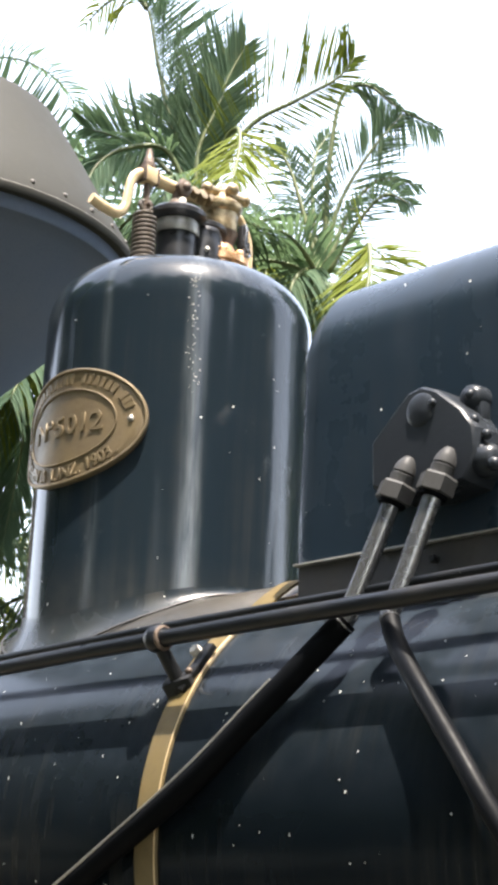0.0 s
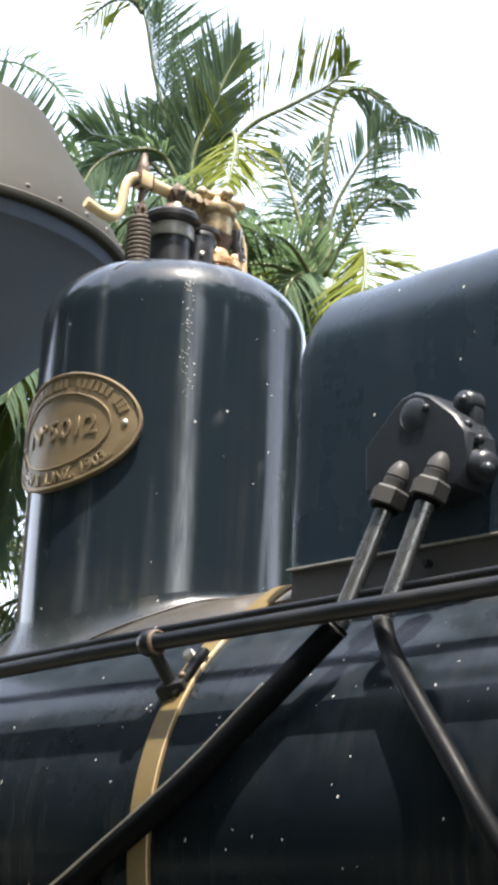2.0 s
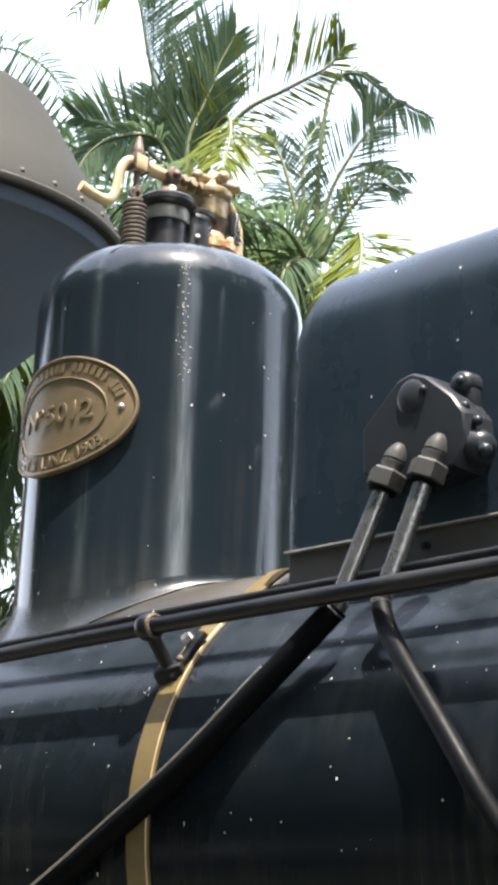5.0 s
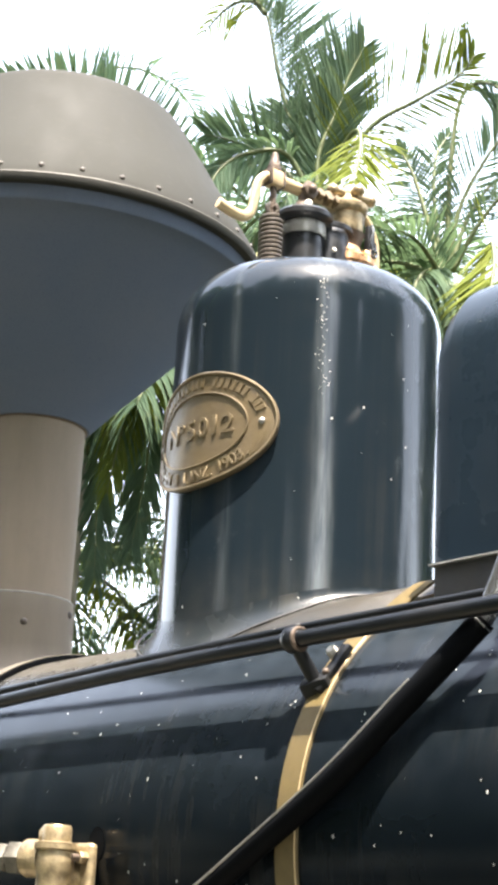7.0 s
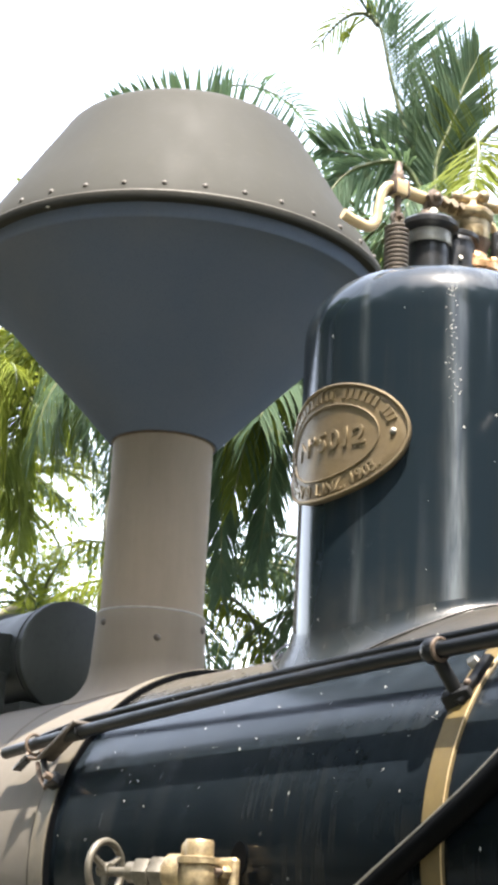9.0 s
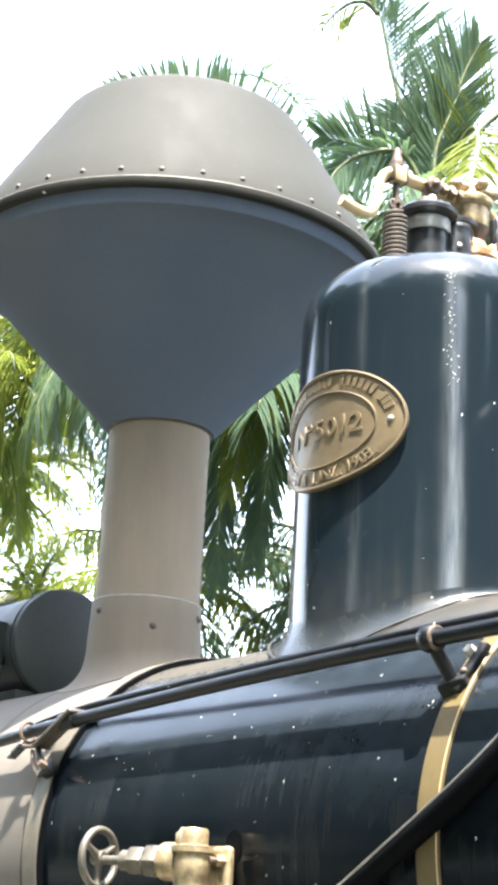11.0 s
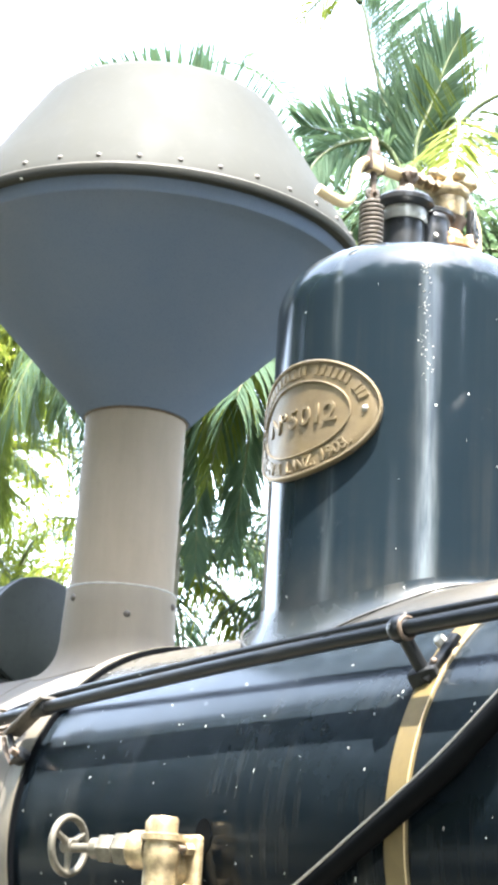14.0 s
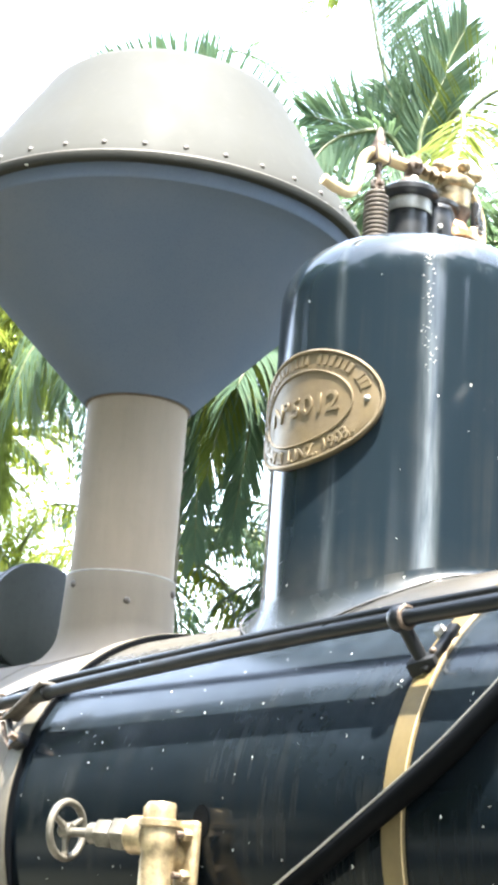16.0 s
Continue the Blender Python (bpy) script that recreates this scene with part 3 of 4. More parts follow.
part("spindle_nut", hexagon((0, -0.128, 3.336), (0, -0.128, 3.352), 0.0165), RUST, valve)
part("spindle_tip", lathe([(0.0125, 0), (0.0115, 0.012), (0.0085, 0.016), (0.0085, 0.028), (0.0055, 0.035), (0, 0.037)], 14, Matrix.Translation((0, -0.128, 3.35))), RUST, valve)
part("spring_fork", torus((0, -0.128, 3.243), (1, -0.3, 0), 0.0125, 0.0062, 22, 8), SPRING, valve)
part("fork_pin", rod((-0.018, -0.128, 3.243), (0.018, -0.128, 3.243), 0.006, 12), RUST, valve)
coil = [Vector((0.0245 * math.cos(a), -0.128 + 0.0245 * math.sin(a), 3.078 + 0.14 * a / (26 * math.pi))) for a in (2 * math.pi * i / 16 for i in range(13 * 16 + 1))]
part("coil_spring", tube(coil, 0.0047, 8), SPRING, valve, "rusty coil spring")
part("spring_core", rod((0, -0.128, 3.07), (0, -0.128, 3.226), 0.018), DARKSTEEL, valve)
part("pivot_post", lathe([(0.026, 3.272), (0.023, 3.282), (0.015, 3.29), (0.014, 3.31)], 20, Matrix.Translation((0.004, -0.036, 0))), RUST, valve)
part("post_cap", lathe([(0.009, 3.262), (0.0095, 3.279), (0.007, 3.283), (0, 3.284)], 16, Matrix.Translation((0.03, -0.045, 0))), PALE, valve, "pale worn stud")
part("pivot_bolt", hexagon((0.014, -0.036, 3.315), (0.03, -0.036, 3.315), 0.0225), RUST, valve)
part("pivot_bolt", ball((0.032, -0.036, 3.315), 0.011, 12), RUST, valve)
for y, r in ((0.005, 0.013), (0.03, 0.0155), (0.058, 0.014)):
    part("lever_nut", hexagon((-0.004, y, 3.318), (0.02, y, 3.326), r), OLDBRASS, valve)
    part("lever_knuckle", ball((0.004, y + 0.006, 3.333), r * 0.75, 12), SCALY, valve)
part("valve_chest", lathe([(0.055, ZT - 0.01), (0.054, 3.18), (0.05, 3.225), (0.04, 3.25), (0.02, 3.262), (0.0, 3.265)], 28, Matrix.Translation((0.0, 0.045, 0.0))), DARKSTEEL, valve)
part("chest_bolt", hexagon((0.035, 0.028, 3.168), (0.054, 0.02, 3.175), 0.006), PALE, valve, "small pale bolt")
part("chest_flange", lathe([(0.056, 3.232), (0.06, 3.235), (0.06, 3.245), (0.056, 3.248)], 28, Matrix.Translation((0.0, 0.045, 0.0))), DARKSTEEL, valve)
v2 = part("relief_valve", lathe([(0.066, ZT - 0.02), (0.065, 3.164), (0.072, 3.167), (0.072, 3.182), (0.06, 3.19), (0.04, 3.206), (0.034, 3.22)], 36, Matrix.Translation((0, 0.118, 0))), COPPER, loco, "bright copper-based brass relief valve")
part("valve_neck", lathe([(0.03, 3.205), (0.034, 3.225), (0.041, 3.243), (0.045, 3.254)], 28, Matrix.Translation((0, 0.118, 0))), RUST, v2)
part("valve_bowl", lathe([(0.0361, 3.248), (0.0403, 3.264), (0.042, 3.284), (0.042, 3.3), (0.0407, 3.304), (0.0479, 3.308), (0.0512, 3.316), (0.0504, 3.326), (0.0437, 3.332), (0.0353, 3.338), (0.0252, 3.342), (0.0202, 3.35), (0.0202, 3.362), (0.0, 3.366)], 36, Matrix.Translation((0, 0.118, 0))), SCALY, v2, "scaly tarnished brass bowl")
for i in range(8):
    a = i * math.pi / 4 + 0.2
    part("base_nut", hexagon((0.06 * math.cos(a), 0.118 + 0.06 * math.sin(a), 3.178), (0.06 * math.cos(a), 0.118 + 0.06 * math.sin(a), 3.197), 0.0115), COPPER, v2)
part("tee_handle", rod((0.0, 0.068, 3.356), (0.0, 0.196, 3.37), 0.0115), SCALY, v2)
part("tee_handle", rod((-0.034, 0.122, 3.362), (0.034, 0.122, 3.362), 0.0105), SCALY, v2)
for at in ((0, 0.07, 3.357), (0, 0.194, 3.37), (0.034, 0.122, 3.362)):
    part("tee_knob", ball(at, 0.0155, 12), SCALY, v2)
part("tee_crown", lathe([(0.02, 3.355), (0.019, 3.376), (0.012, 3.384), (0, 3.386)], 18, Matrix.Translation((0, 0.124, 0))), SCALY, v2)
part("drip_pipe", tube(smooth_line([(0, 0.166, 3.325), (0, 0.186, 3.312), (0, 0.206, 3.28), (0, 0.217, 3.235), (0, 0.222, 3.05)]), 0.0092, 10), BRASS, v2, "thin bent brass drip pipe")
part("bracket", block((0.018, 0.158, 3.17), (0.034, 0.182, 3.285), 0.004), DARKSTEEL, v2)
part("wire_hook", tube(smooth_line([(0.03, 0.172, 3.29), (0.042, 0.166, 3.265), (0.044, 0.158, 3.235), (0.044, 0.166, 3.215), (0.04, 0.178, 3.222), (0.04, 0.176, 3.24)], 5), 0.0032, 8), PIPE, v2, "bent steel wire hook")
part("hook_eye", torus((0.042, 0.17, 3.212), (1, 0, 0.2), 0.0105, 0.004, 18, 8), PIPE, v2)
v2.location = (0, -0.014, 0)
for y, x in ((-0.1, 0.045), (0.0, 0.055)):
    part("stud", lathe([(0.0065, ZT - 0.01), (0.0065, ZT + 0.022), (0.004, ZT + 0.027), (0, ZT + 0.028)], 12, Matrix.Translation((x, y, 0.006))), PALE, valve)

# ---- sandbox behind the dome ----
BX0, BX1, BY, BZ0, BZ1 = 0.665, 1.52, 0.28, 2.282, 2.839


def sandbox_body():
    """Round-topped box: the section across the engine swept along it, with rounded ends."""
    bm = bmesh.new()
    rings = []
    r, e = 0.16, 0.04
    for x, inset in [(BX0, e), (BX0 + 0.003, e * 0.72), (BX0 + 0.009, e * 0.5), (BX0 + 0.021, e * 0.29), (BX0 + 0.038, e * 0.11), (BX0 + 0.052, e * 0.035), (BX0 + e, 0.0), (BX1 - e, 0.0), (BX1 - 0.055, e * 0.11), (BX1 - 0.015, e * 0.45), (BX1, e)]:
        b, t = BY - inset * 0.25, BZ1 - inset
        pts = [(-b, BZ0), (-b, (BZ0 + t) / 2)]
        pts += [(-b + r - r * math.cos(q), t - r + r * math.sin(q)) for q in (math.pi / 2 * i / 8 for i in range(9))]
        pts += [(-0.09, t + 0.012), (0.0, t + 0.016)]
        pts += [(-y, z) for y, z in pts[-2::-1]]
        rings.append([bm.verts.new((x, y, z)) for y, z in pts])
    for p, q in zip(rings, rings[1:]):
        for j in range(len(p)):
            k = (j + 1) % len(p)
            bm.faces.new((p[j], p[k], q[k], q[j]))
    bm.faces.new(rings[0])
    bm.faces.new(rings[-1][::-1])
    return bm


def sandbox_base():
    """Plinth that closes the gap between the box and the round barrel."""
    bm = bmesh.new()
    n, w = 24, BY - 0.004
    for x0, x1 in ((BX0 + 0.006, BX1 - 0.006),):
        cols = []
        for i in range(n + 1):
            y = -w + 2 * w * i / n
            cols.append([bm.verts.new(c) for c in ((x0, y, crest(y) - 0.006), (x0, y, BZ0 + 0.002), (x1, y, BZ0 + 0.002), (x1, y, crest(y) - 0.006))])
        for p, q in zip(cols, cols[1:]):
            for j in range(4):
                bm.faces.new((p[j], p[(j + 1) % 4], q[(j + 1) % 4], q[j]))
        bm.faces.new(cols[0])
        bm.faces.new(cols[-1][::-1])
    return bm


box = part("sandbox", sandbox_body(), BOX, loco, "black round-topped sandbox behind the dome", smooth=50)
part("sandbox_base", sandbox_base(), DUST_SHADE, box, "dusty tan plinth under the sandbox with shade painted as dark patches")
part("sandbox_lip", block((BX0 - 0.001, -BY - 0.005, BZ0 - 0.002), (BX1, -BY + 0.01, BZ0 + 0.0025), 0.001), STEEL, box, "worn bright lower edge")


for x in (0.98, 1.34):
    part("plinth_bolt", hexagon((x, -BY + 0.006, BZ0 - 0.03), (x, -BY - 0.01, BZ0 - 0.03), 0.007), IRON, box)


def sander():
    """Cast valve chest on the sandbox side: flat seven-sided face with chamfered edges on a flared body."""
    bm = bmesh.new()
    out = [(0.897, 2.372), (0.894, 2.447), (0.939, 2.490), (0.972, 2.519), (1.000, 2.525), (1.030, 2.513), (1.083, 2.470), (1.108, 2.436), (1.112, 2.392), (1.090, 2.352), (1.02, 2.340), (0.94, 2.350)]
    cx = sum(x for x, z in out) / len(out)
    cz = sum(z for x, z in out) / len(out)
    rings = []
    for k, y in ((1.05, -BY + 0.004), (1.04, -BY - 0.022), (1.03, -BY - 0.044), (1.02, -BY - 0.056), (0.99, -BY - 0.063), (0.95, -BY - 0.066), (0.7, -BY - 0.067)):
        rings.append([bm.verts.new((cx + (x - cx) * k, y, cz + (z - cz) * k)) for x, z in out])
    for p, q in zip(rings, rings[1:]):
        for j in range(len(p)):
            bm.faces.new((p[j], p[(j + 1) % len(p)], q[(j + 1) % len(p)], q[j]))
    bm.faces.new(rings[-1])
    return bm


sand = part("sand_valve", sander(), CAST, loco, "black cast sand valve chest on the sandbox", smooth=28)
YF = -BY - 0.066
part("valve_cover", lathe([(0, 0.016), (0.022, 0.015), (0.029, 0.011), (0.031, 0.004), (0.031, -0.02)], 28, along((1.0, YF + 0.01, 2.484), (1.0, YF - 1, 2.484))), CAST, sand)
part("cover_nut", ball((1.027, YF - 0.003, 2.49), 0.007, 12), CAST, sand, "small worn shiny nut")
for x, z, r, h in ((0.944, 2.523, 0.012, 0.034), (1.07, 2.502, 0.021, 0.036)):
    part("stud_nut", lathe([(r * 1.15, -0.004), (r * 1.1, h * 0.5), (r, h * 0.76), (r * 0.7, h * 0.93), (0, h)], 20, along((x, -BY, z), (x, -BY - 1, z))), CAST, sand)
    part("stud_end", ball((x + 0.004, -BY - h + 0.004, z + 0.002), r * 0.45, 12), CAST, sand)
part("ear_web", block((1.06, -BY - 0.026, 2.45), (1.092, -BY + 0.004, 2.5), 0.008), CAST, sand)
part("outlet_boss", lathe([(0.031, -0.03), (0.029, 0.006), (0.025, 0.02), (0.017, 0.028), (0.0, 0.032)], 24, along((1.108, -BY - 0.034, 2.386), (1.138, -BY - 0.044, 2.376))), CAST, sand, "rounded boss with a worn shiny crown")
part("boss_plug", ball((1.136, -BY - 0.05, 2.372), 0.012, 12), CAST, sand)
for x, z in ((1.096, 2.452), (1.121, 2.423)):
    part("rim_bolt", ball((x, YF + 0.016, z), 0.009, 12), CAST, sand)


def sand_pipe(x, top, bend, run, label, wide):
    """Coned union, hexagon nut, bright upper pipe and a black covered run along the barrel."""
    up = (Vector((x, -0.375, top)) - Vector(bend)).normalized()
    a = Vector((x, -0.375, top))
    p = part("sand_pipe", tube(smooth_line([a, a - up * 0.08, Vector(bend) + up * 0.03, Vector(bend), Vector(run[0])], 6)[:-5], 0.0155, 16), PIPE, loco, label)
    part("pipe_union", lathe([(0.0185, -0.006), (0.0185, 0.004), (0.0195, 0.013), (0.0172, 0.0145), (0.0172, 0.0165), (0.0188, 0.018), (0.017, 0.029), (0.0125, 0.039), (0.007, 0.046), (0, 0.048)], 22, along(a, a + up)), UNION, p)
    part("union_nut", lathe([(0, -0.033), (0.028, -0.033), (0.031, -0.031), (0.031, -0.006), (0.027, -0.002), (0, -0.002)], 6, along(a, a + up) @ Matrix.Rotation(0.35, 4, "Z")), UNION, p, smooth=20)
    part("nut_face", lathe([(0.0155, -0.04), (0.022, -0.039), (0.024, -0.032)], 22, along(a, a + up)), SOOT, p)
    part("pipe_sleeve", tube(smooth_line([bend] + run, 8), wide, 18), SOOT if wide > 0.018 else SLEEVE, p, "black covered pipe")
    if wide > 0.018:
        edge, line = [], smooth_line([bend] + run, 8)
        for p0, p1 in list(zip(line, line[1:]))[14:]:
            out = Vector((0, p0.y, p0.z - ZB)).normalized()
            e = (p1 - p0).normalized().cross(out)
            e = e if e.z > 0 else -e
            edge.append(p0 + (e * 0.6 + out * 0.8).normalized() * (wide + 0.001))
        part("sleeve_seam", tube(edge, 0.0026, 6), STEEL, p, "thin bright strip that stands for the highlight on the pipe's upper edge")
    part("sleeve_end", torus(Vector(bend).lerp(Vector(run[0]), 0.12), Vector(run[0]) - Vector(bend), wide - 0.001, 0.0022, 20, 8), PIPE, p)
    return p


sand_pipe(0.983, 2.356, (0.916, -0.42, 2.135), [(0.88, -0.439, 2.092), (0.79, -0.468, 2.003), (0.655, -0.4905, 1.890), (0.419, -0.494, 1.752), (0.2, -0.475, 1.642), (0.0, -0.42, 1.53)], "steel sand pipe that runs forwards", 0.0205)
sand_pipe(1.066, 2.356, (1.006, -0.42, 2.13), [(1.034, -0.437, 2.088), (1.088, -0.462, 2.03), (1.188, -0.489, 1.916), (1.264, -0.494, 1.814), (1.40, -0.455, 1.61)], "steel sand pipe that runs backwards", 0.0155)

# ---- handrail ----
hand = smooth_line([(-1.03, -0.459, 2.068), (-0.66, -0.459, 2.093), (0.0, -0.459, 2.124), (0.5, -0.459, 2.138), (1.2, -0.459, 2.148), (2.2, -0.459, 2.155)], 8)
rail = part("handrail", tube(hand, 0.0145, 16), IRON, loco, "black tubular handrail along the boiler")


def stanchion(x, z, lean):
    """Ball-headed pillar bolted to the boiler band."""
    f = Vector((x + lean, -0.408, 2.062))
    s = part("stanchion", ball((x, -0.459, z), 0.025, 16), IRON, rail, "handrail pillar with worn ball head")
    part("ball_collar", torus((x + 0.016, -0.459, z), (1, 0, 0.02), 0.0185, 0.004, 20, 8), RUST, rail)
    part("pillar", rod((x + 0.004, -0.455, z - 0.012), f, 0.0125, 14), IRON, s.parent)
    part("clamp", block((-0.028, -0.016, -0.02), (0.028, 0.02, 0.02), 0.006, None, along(f, f + Vector((0, -0.63, 0.77))) @ Matrix.Rotation(0.4, 4, "Z")), IRON, rail)
    up = Vector((0.017, 0.041, 0.069)).normalized()
    out = Vector((0, -0.86, 0.51))
    flat = Matrix((up.cross(out), -out, up)).transposed().to_4x4()
    part("clamp_strap", block((-0.011, -0.013, -0.015), (0.011, 0.0, 0.088), 0.003, None, Matrix.Translation(f + Vector((0.012, 0, 0))) @ flat), IRON, rail)
    b = f + up * 0.07 + Vector((-0.008, 0, 0))
    part("clamp_bolt", hexagon(b, b + out * 0.022, 0.0105), PALE, rail, "pale bolt head")
    part("clamp_bolt", ball(f + up * 0.022 + out * 0.015 + Vector((0.014, 0, 0)), 0.007, 10), RUST, rail)


stanchion(0.517, 2.139, 0.012)
stanchion(1.75, 2.152, 0.012)
part("end_plate", block((-0.024, -0.005, -0.012), (0.022, 0.005, 0.15), 0.003, None, along((-0.675, -0.462, 2.108), (-0.82, -0.472, 2.03))), RIVET, rail, "flat worn steel bracket plate")
part("end_socket", rod((-0.73, -0.459, 2.0905), (-0.665, -0.459, 2.0935), 0.02, 18), IRON, rail)
part("wire_loop", torus((-0.887, -0.459, 2.078), (1, 0.15, 0.1), 0.024, 0.0045, 28, 8), RUST, rail, "bent wire loop round the rail")
part("wire_loop", tube(smooth_line([(-0.887, -0.475, 2.06), (-0.87, -0.482, 2.045), (-0.84, -0.482, 2.04), (-0.8, -0.478, 2.04)], 6), 0.0045, 8), RUST, rail)
part("end_tab", block((-0.012, -0.004, 0.0), (0.012, 0.004, 0.06), 0.002, None, along((-0.915, -0.485, 2.018), (-0.86, -0.48, 2.05))), PIPE, rail)
part("link", tube([Vector((-0.80, -0.478, 2.035)), Vector((-0.785, -0.48, 2.015)), Vector((-0.765, -0.478, 1.99))], 0.008, 8), IRON, rail)
part("link", tube([Vector((-0.83, -0.476, 2.03)), Vector((-0.81, -0.48, 2.0)), Vector((-0.775, -0.48, 1.97))], 0.006, 8), RUST, rail)
part("clamp", block((-0.02, -0.014, -0.016), (0.02, 0.014, 0.016), 0.005, None, along((-0.752, -0.472, 1.985), (-0.752, -0.9, 2.15)) @ Matrix.Rotation(0.3, 4, "Z")), IRON, rail)
part("clamp_bolt", hexagon((-0.742, -0.475, 1.985), (-0.742, -0.502, 1.997), 0.0095), RUST, rail)
thin = smooth_line([(-0.93, -0.452, 2.083), (-0.86, -0.425, 2.108), (-0.74, -0.39, 2.136), (-0.52, -0.39, 2.147), (-0.05, -0.395, 2.163), (0.47, -0.40, 2.175), (0.9, -0.40, 2.182), (1.3, -0.40, 2.188), (2.2, -0.4, 2.19)], 6)
part("oil_pipe", tube(thin, 0.0085, 10), IRON, loco, "thin black pipe beside the handrail")

# ---- globe valve low on the barrel ----
gv = part("globe_valve", lathe([(0.045, 1.60), (0.045, 1.62), (0.034, 1.63), (0.033, 1.70), (0.033, 1.74), (0.037, 1.75), (0.038, 1.777), (0.035, 1.785), (0.042, 1.788), (0.042, 1.799), (0.028, 1.802), (0.028, 1.828), (0.025, 1.832), (0, 1.832)], 24, Matrix.Translation((-0.048, -0.535, 0))), SCALY, loco, "tarnished brass globe valve with a steel handwheel")
part("valve_cap", hexagon((-0.055, -0.535, 1.795), (-0.055, -0.535, 1.826), 0.03), SCALY, gv)
part("valve_flange", block((-0.105, -0.4925, 1.62), (0.004, -0.472, 1.803), 0.009, None, None, 3), SCALY, gv)
part("flange_neck", rod((-0.055, -0.535, 1.735), (-0.055, -0.475, 1.735), 0.032), SCALY, gv)
part("flange_web", block((-0.07, -0.535, 1.784), (-0.012, -0.486, 1.797), 0.004), SCALY, gv)
for z in (1.70, 1.775):
    part("flange_bolt", hexagon((-0.012, -0.488, z), (-0.012, -0.507, z), 0.0125), SCALY, gv)
    part("stud_end", rod((-0.012, -0.5, z), (-0.012, -0.523, z), 0.0065, 10), RUST, gv)
shade_disc = bmesh.new()
ring = [shade_disc.verts.new((-0.002 + 0.026 * math.cos(a), -math.sqrt((RB + 0.002) ** 2 - (0.032 * math.sin(a) - 0.012) ** 2), ZB - 0.012 + 0.032 * math.sin(a))) for a in (2 * math.pi * i / 28 for i in range(28))]
shade_disc.faces.new(ring)
part("lagging_hole", shade_disc, SOOT, boiler, "flat black disc painted for the shadow behind the valve")
STEM = Vector((-0.93, -0.36, 0)).normalized()
G0 = Vector((-0.05, -0.535, 1.77))
part("bonnet", lathe([(0.036, 0.02), (0.036, 0.06), (0.026, 0.07), (0.024, 0.1)], 20, along(G0, G0 + STEM)), SCALY, gv)
part("gland_nut", hexagon(G0 + STEM * 0.065, G0 + STEM * 0.10, 0.033), VSTEEL, gv)
part("gland_nut", hexagon(G0 + STEM * 0.105, G0 + STEM * 0.14, 0.029), VSTEEL, gv)
part("gland", lathe([(0.02, 0.135), (0.02, 0.16), (0.014, 0.165), (0, 0.165)], 16, along(G0, G0 + STEM)), VSTEEL, gv)
part("stem", rod(G0 + STEM * 0.13, G0 + STEM * 0.23, 0.009), VSTEEL, gv)
WC = G0 + STEM * 0.22 + Vector((0, 0, 0.004))
part("handwheel", torus(WC, STEM, 0.0535, 0.0075, 44, 10), VSTEEL, gv, "grey steel handwheel")
part("hub", rod(WC - STEM * 0.012, WC + STEM * 0.014, 0.014), VSTEEL, gv)
side = STEM.cross(Vector((0, 0, 1))).normalized()
for i in range(3):
    a = math.pi / 2 + 2 * math.pi * i / 3 + math.pi
    d = math.cos(a) * side + math.sin(a) * Vector((0, 0, 1))
    part("spoke", tube([WC + d * 0.01, WC + d * 0.03, WC + d * 0.052], [0.009, 0.006, 0.0065], 8), VSTEEL, gv)

# ---- headlamp on the smokebox ----
LX, LZ, LR = -1.575, 2.435, 0.165
lamp = part("headlamp", lathe([(0, 0), (LR - 0.008, 0), (LR, 0.006), (LR, 0.03), (LR - 0.006, 0.034), (LR - 0.006, 0.33), (LR + 0.006, 0.336), (LR + 0.006, 0.37), (LR - 0.01, 0.375), (0, 0.36)], 64, along((LX, 0, LZ), (LX - 1, 0, LZ))), LAMPBLACK, loco, "black drum headlamp on the smokebox")
part("lamp_band", torus((LX - 0.034, 0, LZ), (1, 0, 0), LR - 0.002, 0.005, 64, 8), IRON, lamp)
part("lamp_foot", block((LX - 0.3, -0.14, 2.26), (LX - 0.02, 0.14, 2.29), 0.006), LAMPBLACK, lamp)
part("lamp_box", block((LX - 0.22, -0.225, 2.36), (LX - 0.08, -0.15, 2.49), 0.008), LAMPBLACK, lamp)
part("lamp_bracket", block((LX - 0.24, -0.2, 2.25), (LX - 0.06, -0.17, 2.37), 0.004), LAMPBLACK, lamp)

# ---- what carries the boiler ----
for y in (-0.3, 0.3):
    part("frame_plate", block((-1.9, y - 0.012, 0.45), (3.6, y + 0.012, 1.05), 0.004), IRON, loco)
part("smokebox_saddle", block((-1.45, -0.28, 0.8), (-0.9, 0.28, 1.42), 0.01), IRON, loco)
part("firebox", block((1.5, -0.42, 0.7), (2.7, 0.42, 1.75), 0.06), IRON, loco)
part("buffer_beam", block((-2.0, -0.8, 0.5), (-1.9, 0.8, 0.85), 0.01), IRON, loco)
wheel0 = None
for x in (-1.0, 0.2, 1.4, 2.6):
    for y in (-0.38, 0.38):
        if wheel0 is None:
            wheel0 = part("wheel", lathe([(0, -0.03), (0.09, -0.03), (0.1, -0.015), (0.27, -0.015), (0.29, -0.045), (0.325, -0.045), (0.325, 0.05), (0.35, 0.055), (0.35, 0.075), (0.3, 0.075), (0.1, 0.06), (0, 0.06)], 40), WHEEL, loco)
            w = wheel0
        else:
            w = share("wheel", wheel0, Matrix(), loco)
        w.matrix_local = pose(x, y, 0.525, 90 if y < 0 else -90, 0, 0)
    part("axle", rod((x, -0.4, 0.525), (x, 0.4, 0.525), 0.05), IRON, loco)

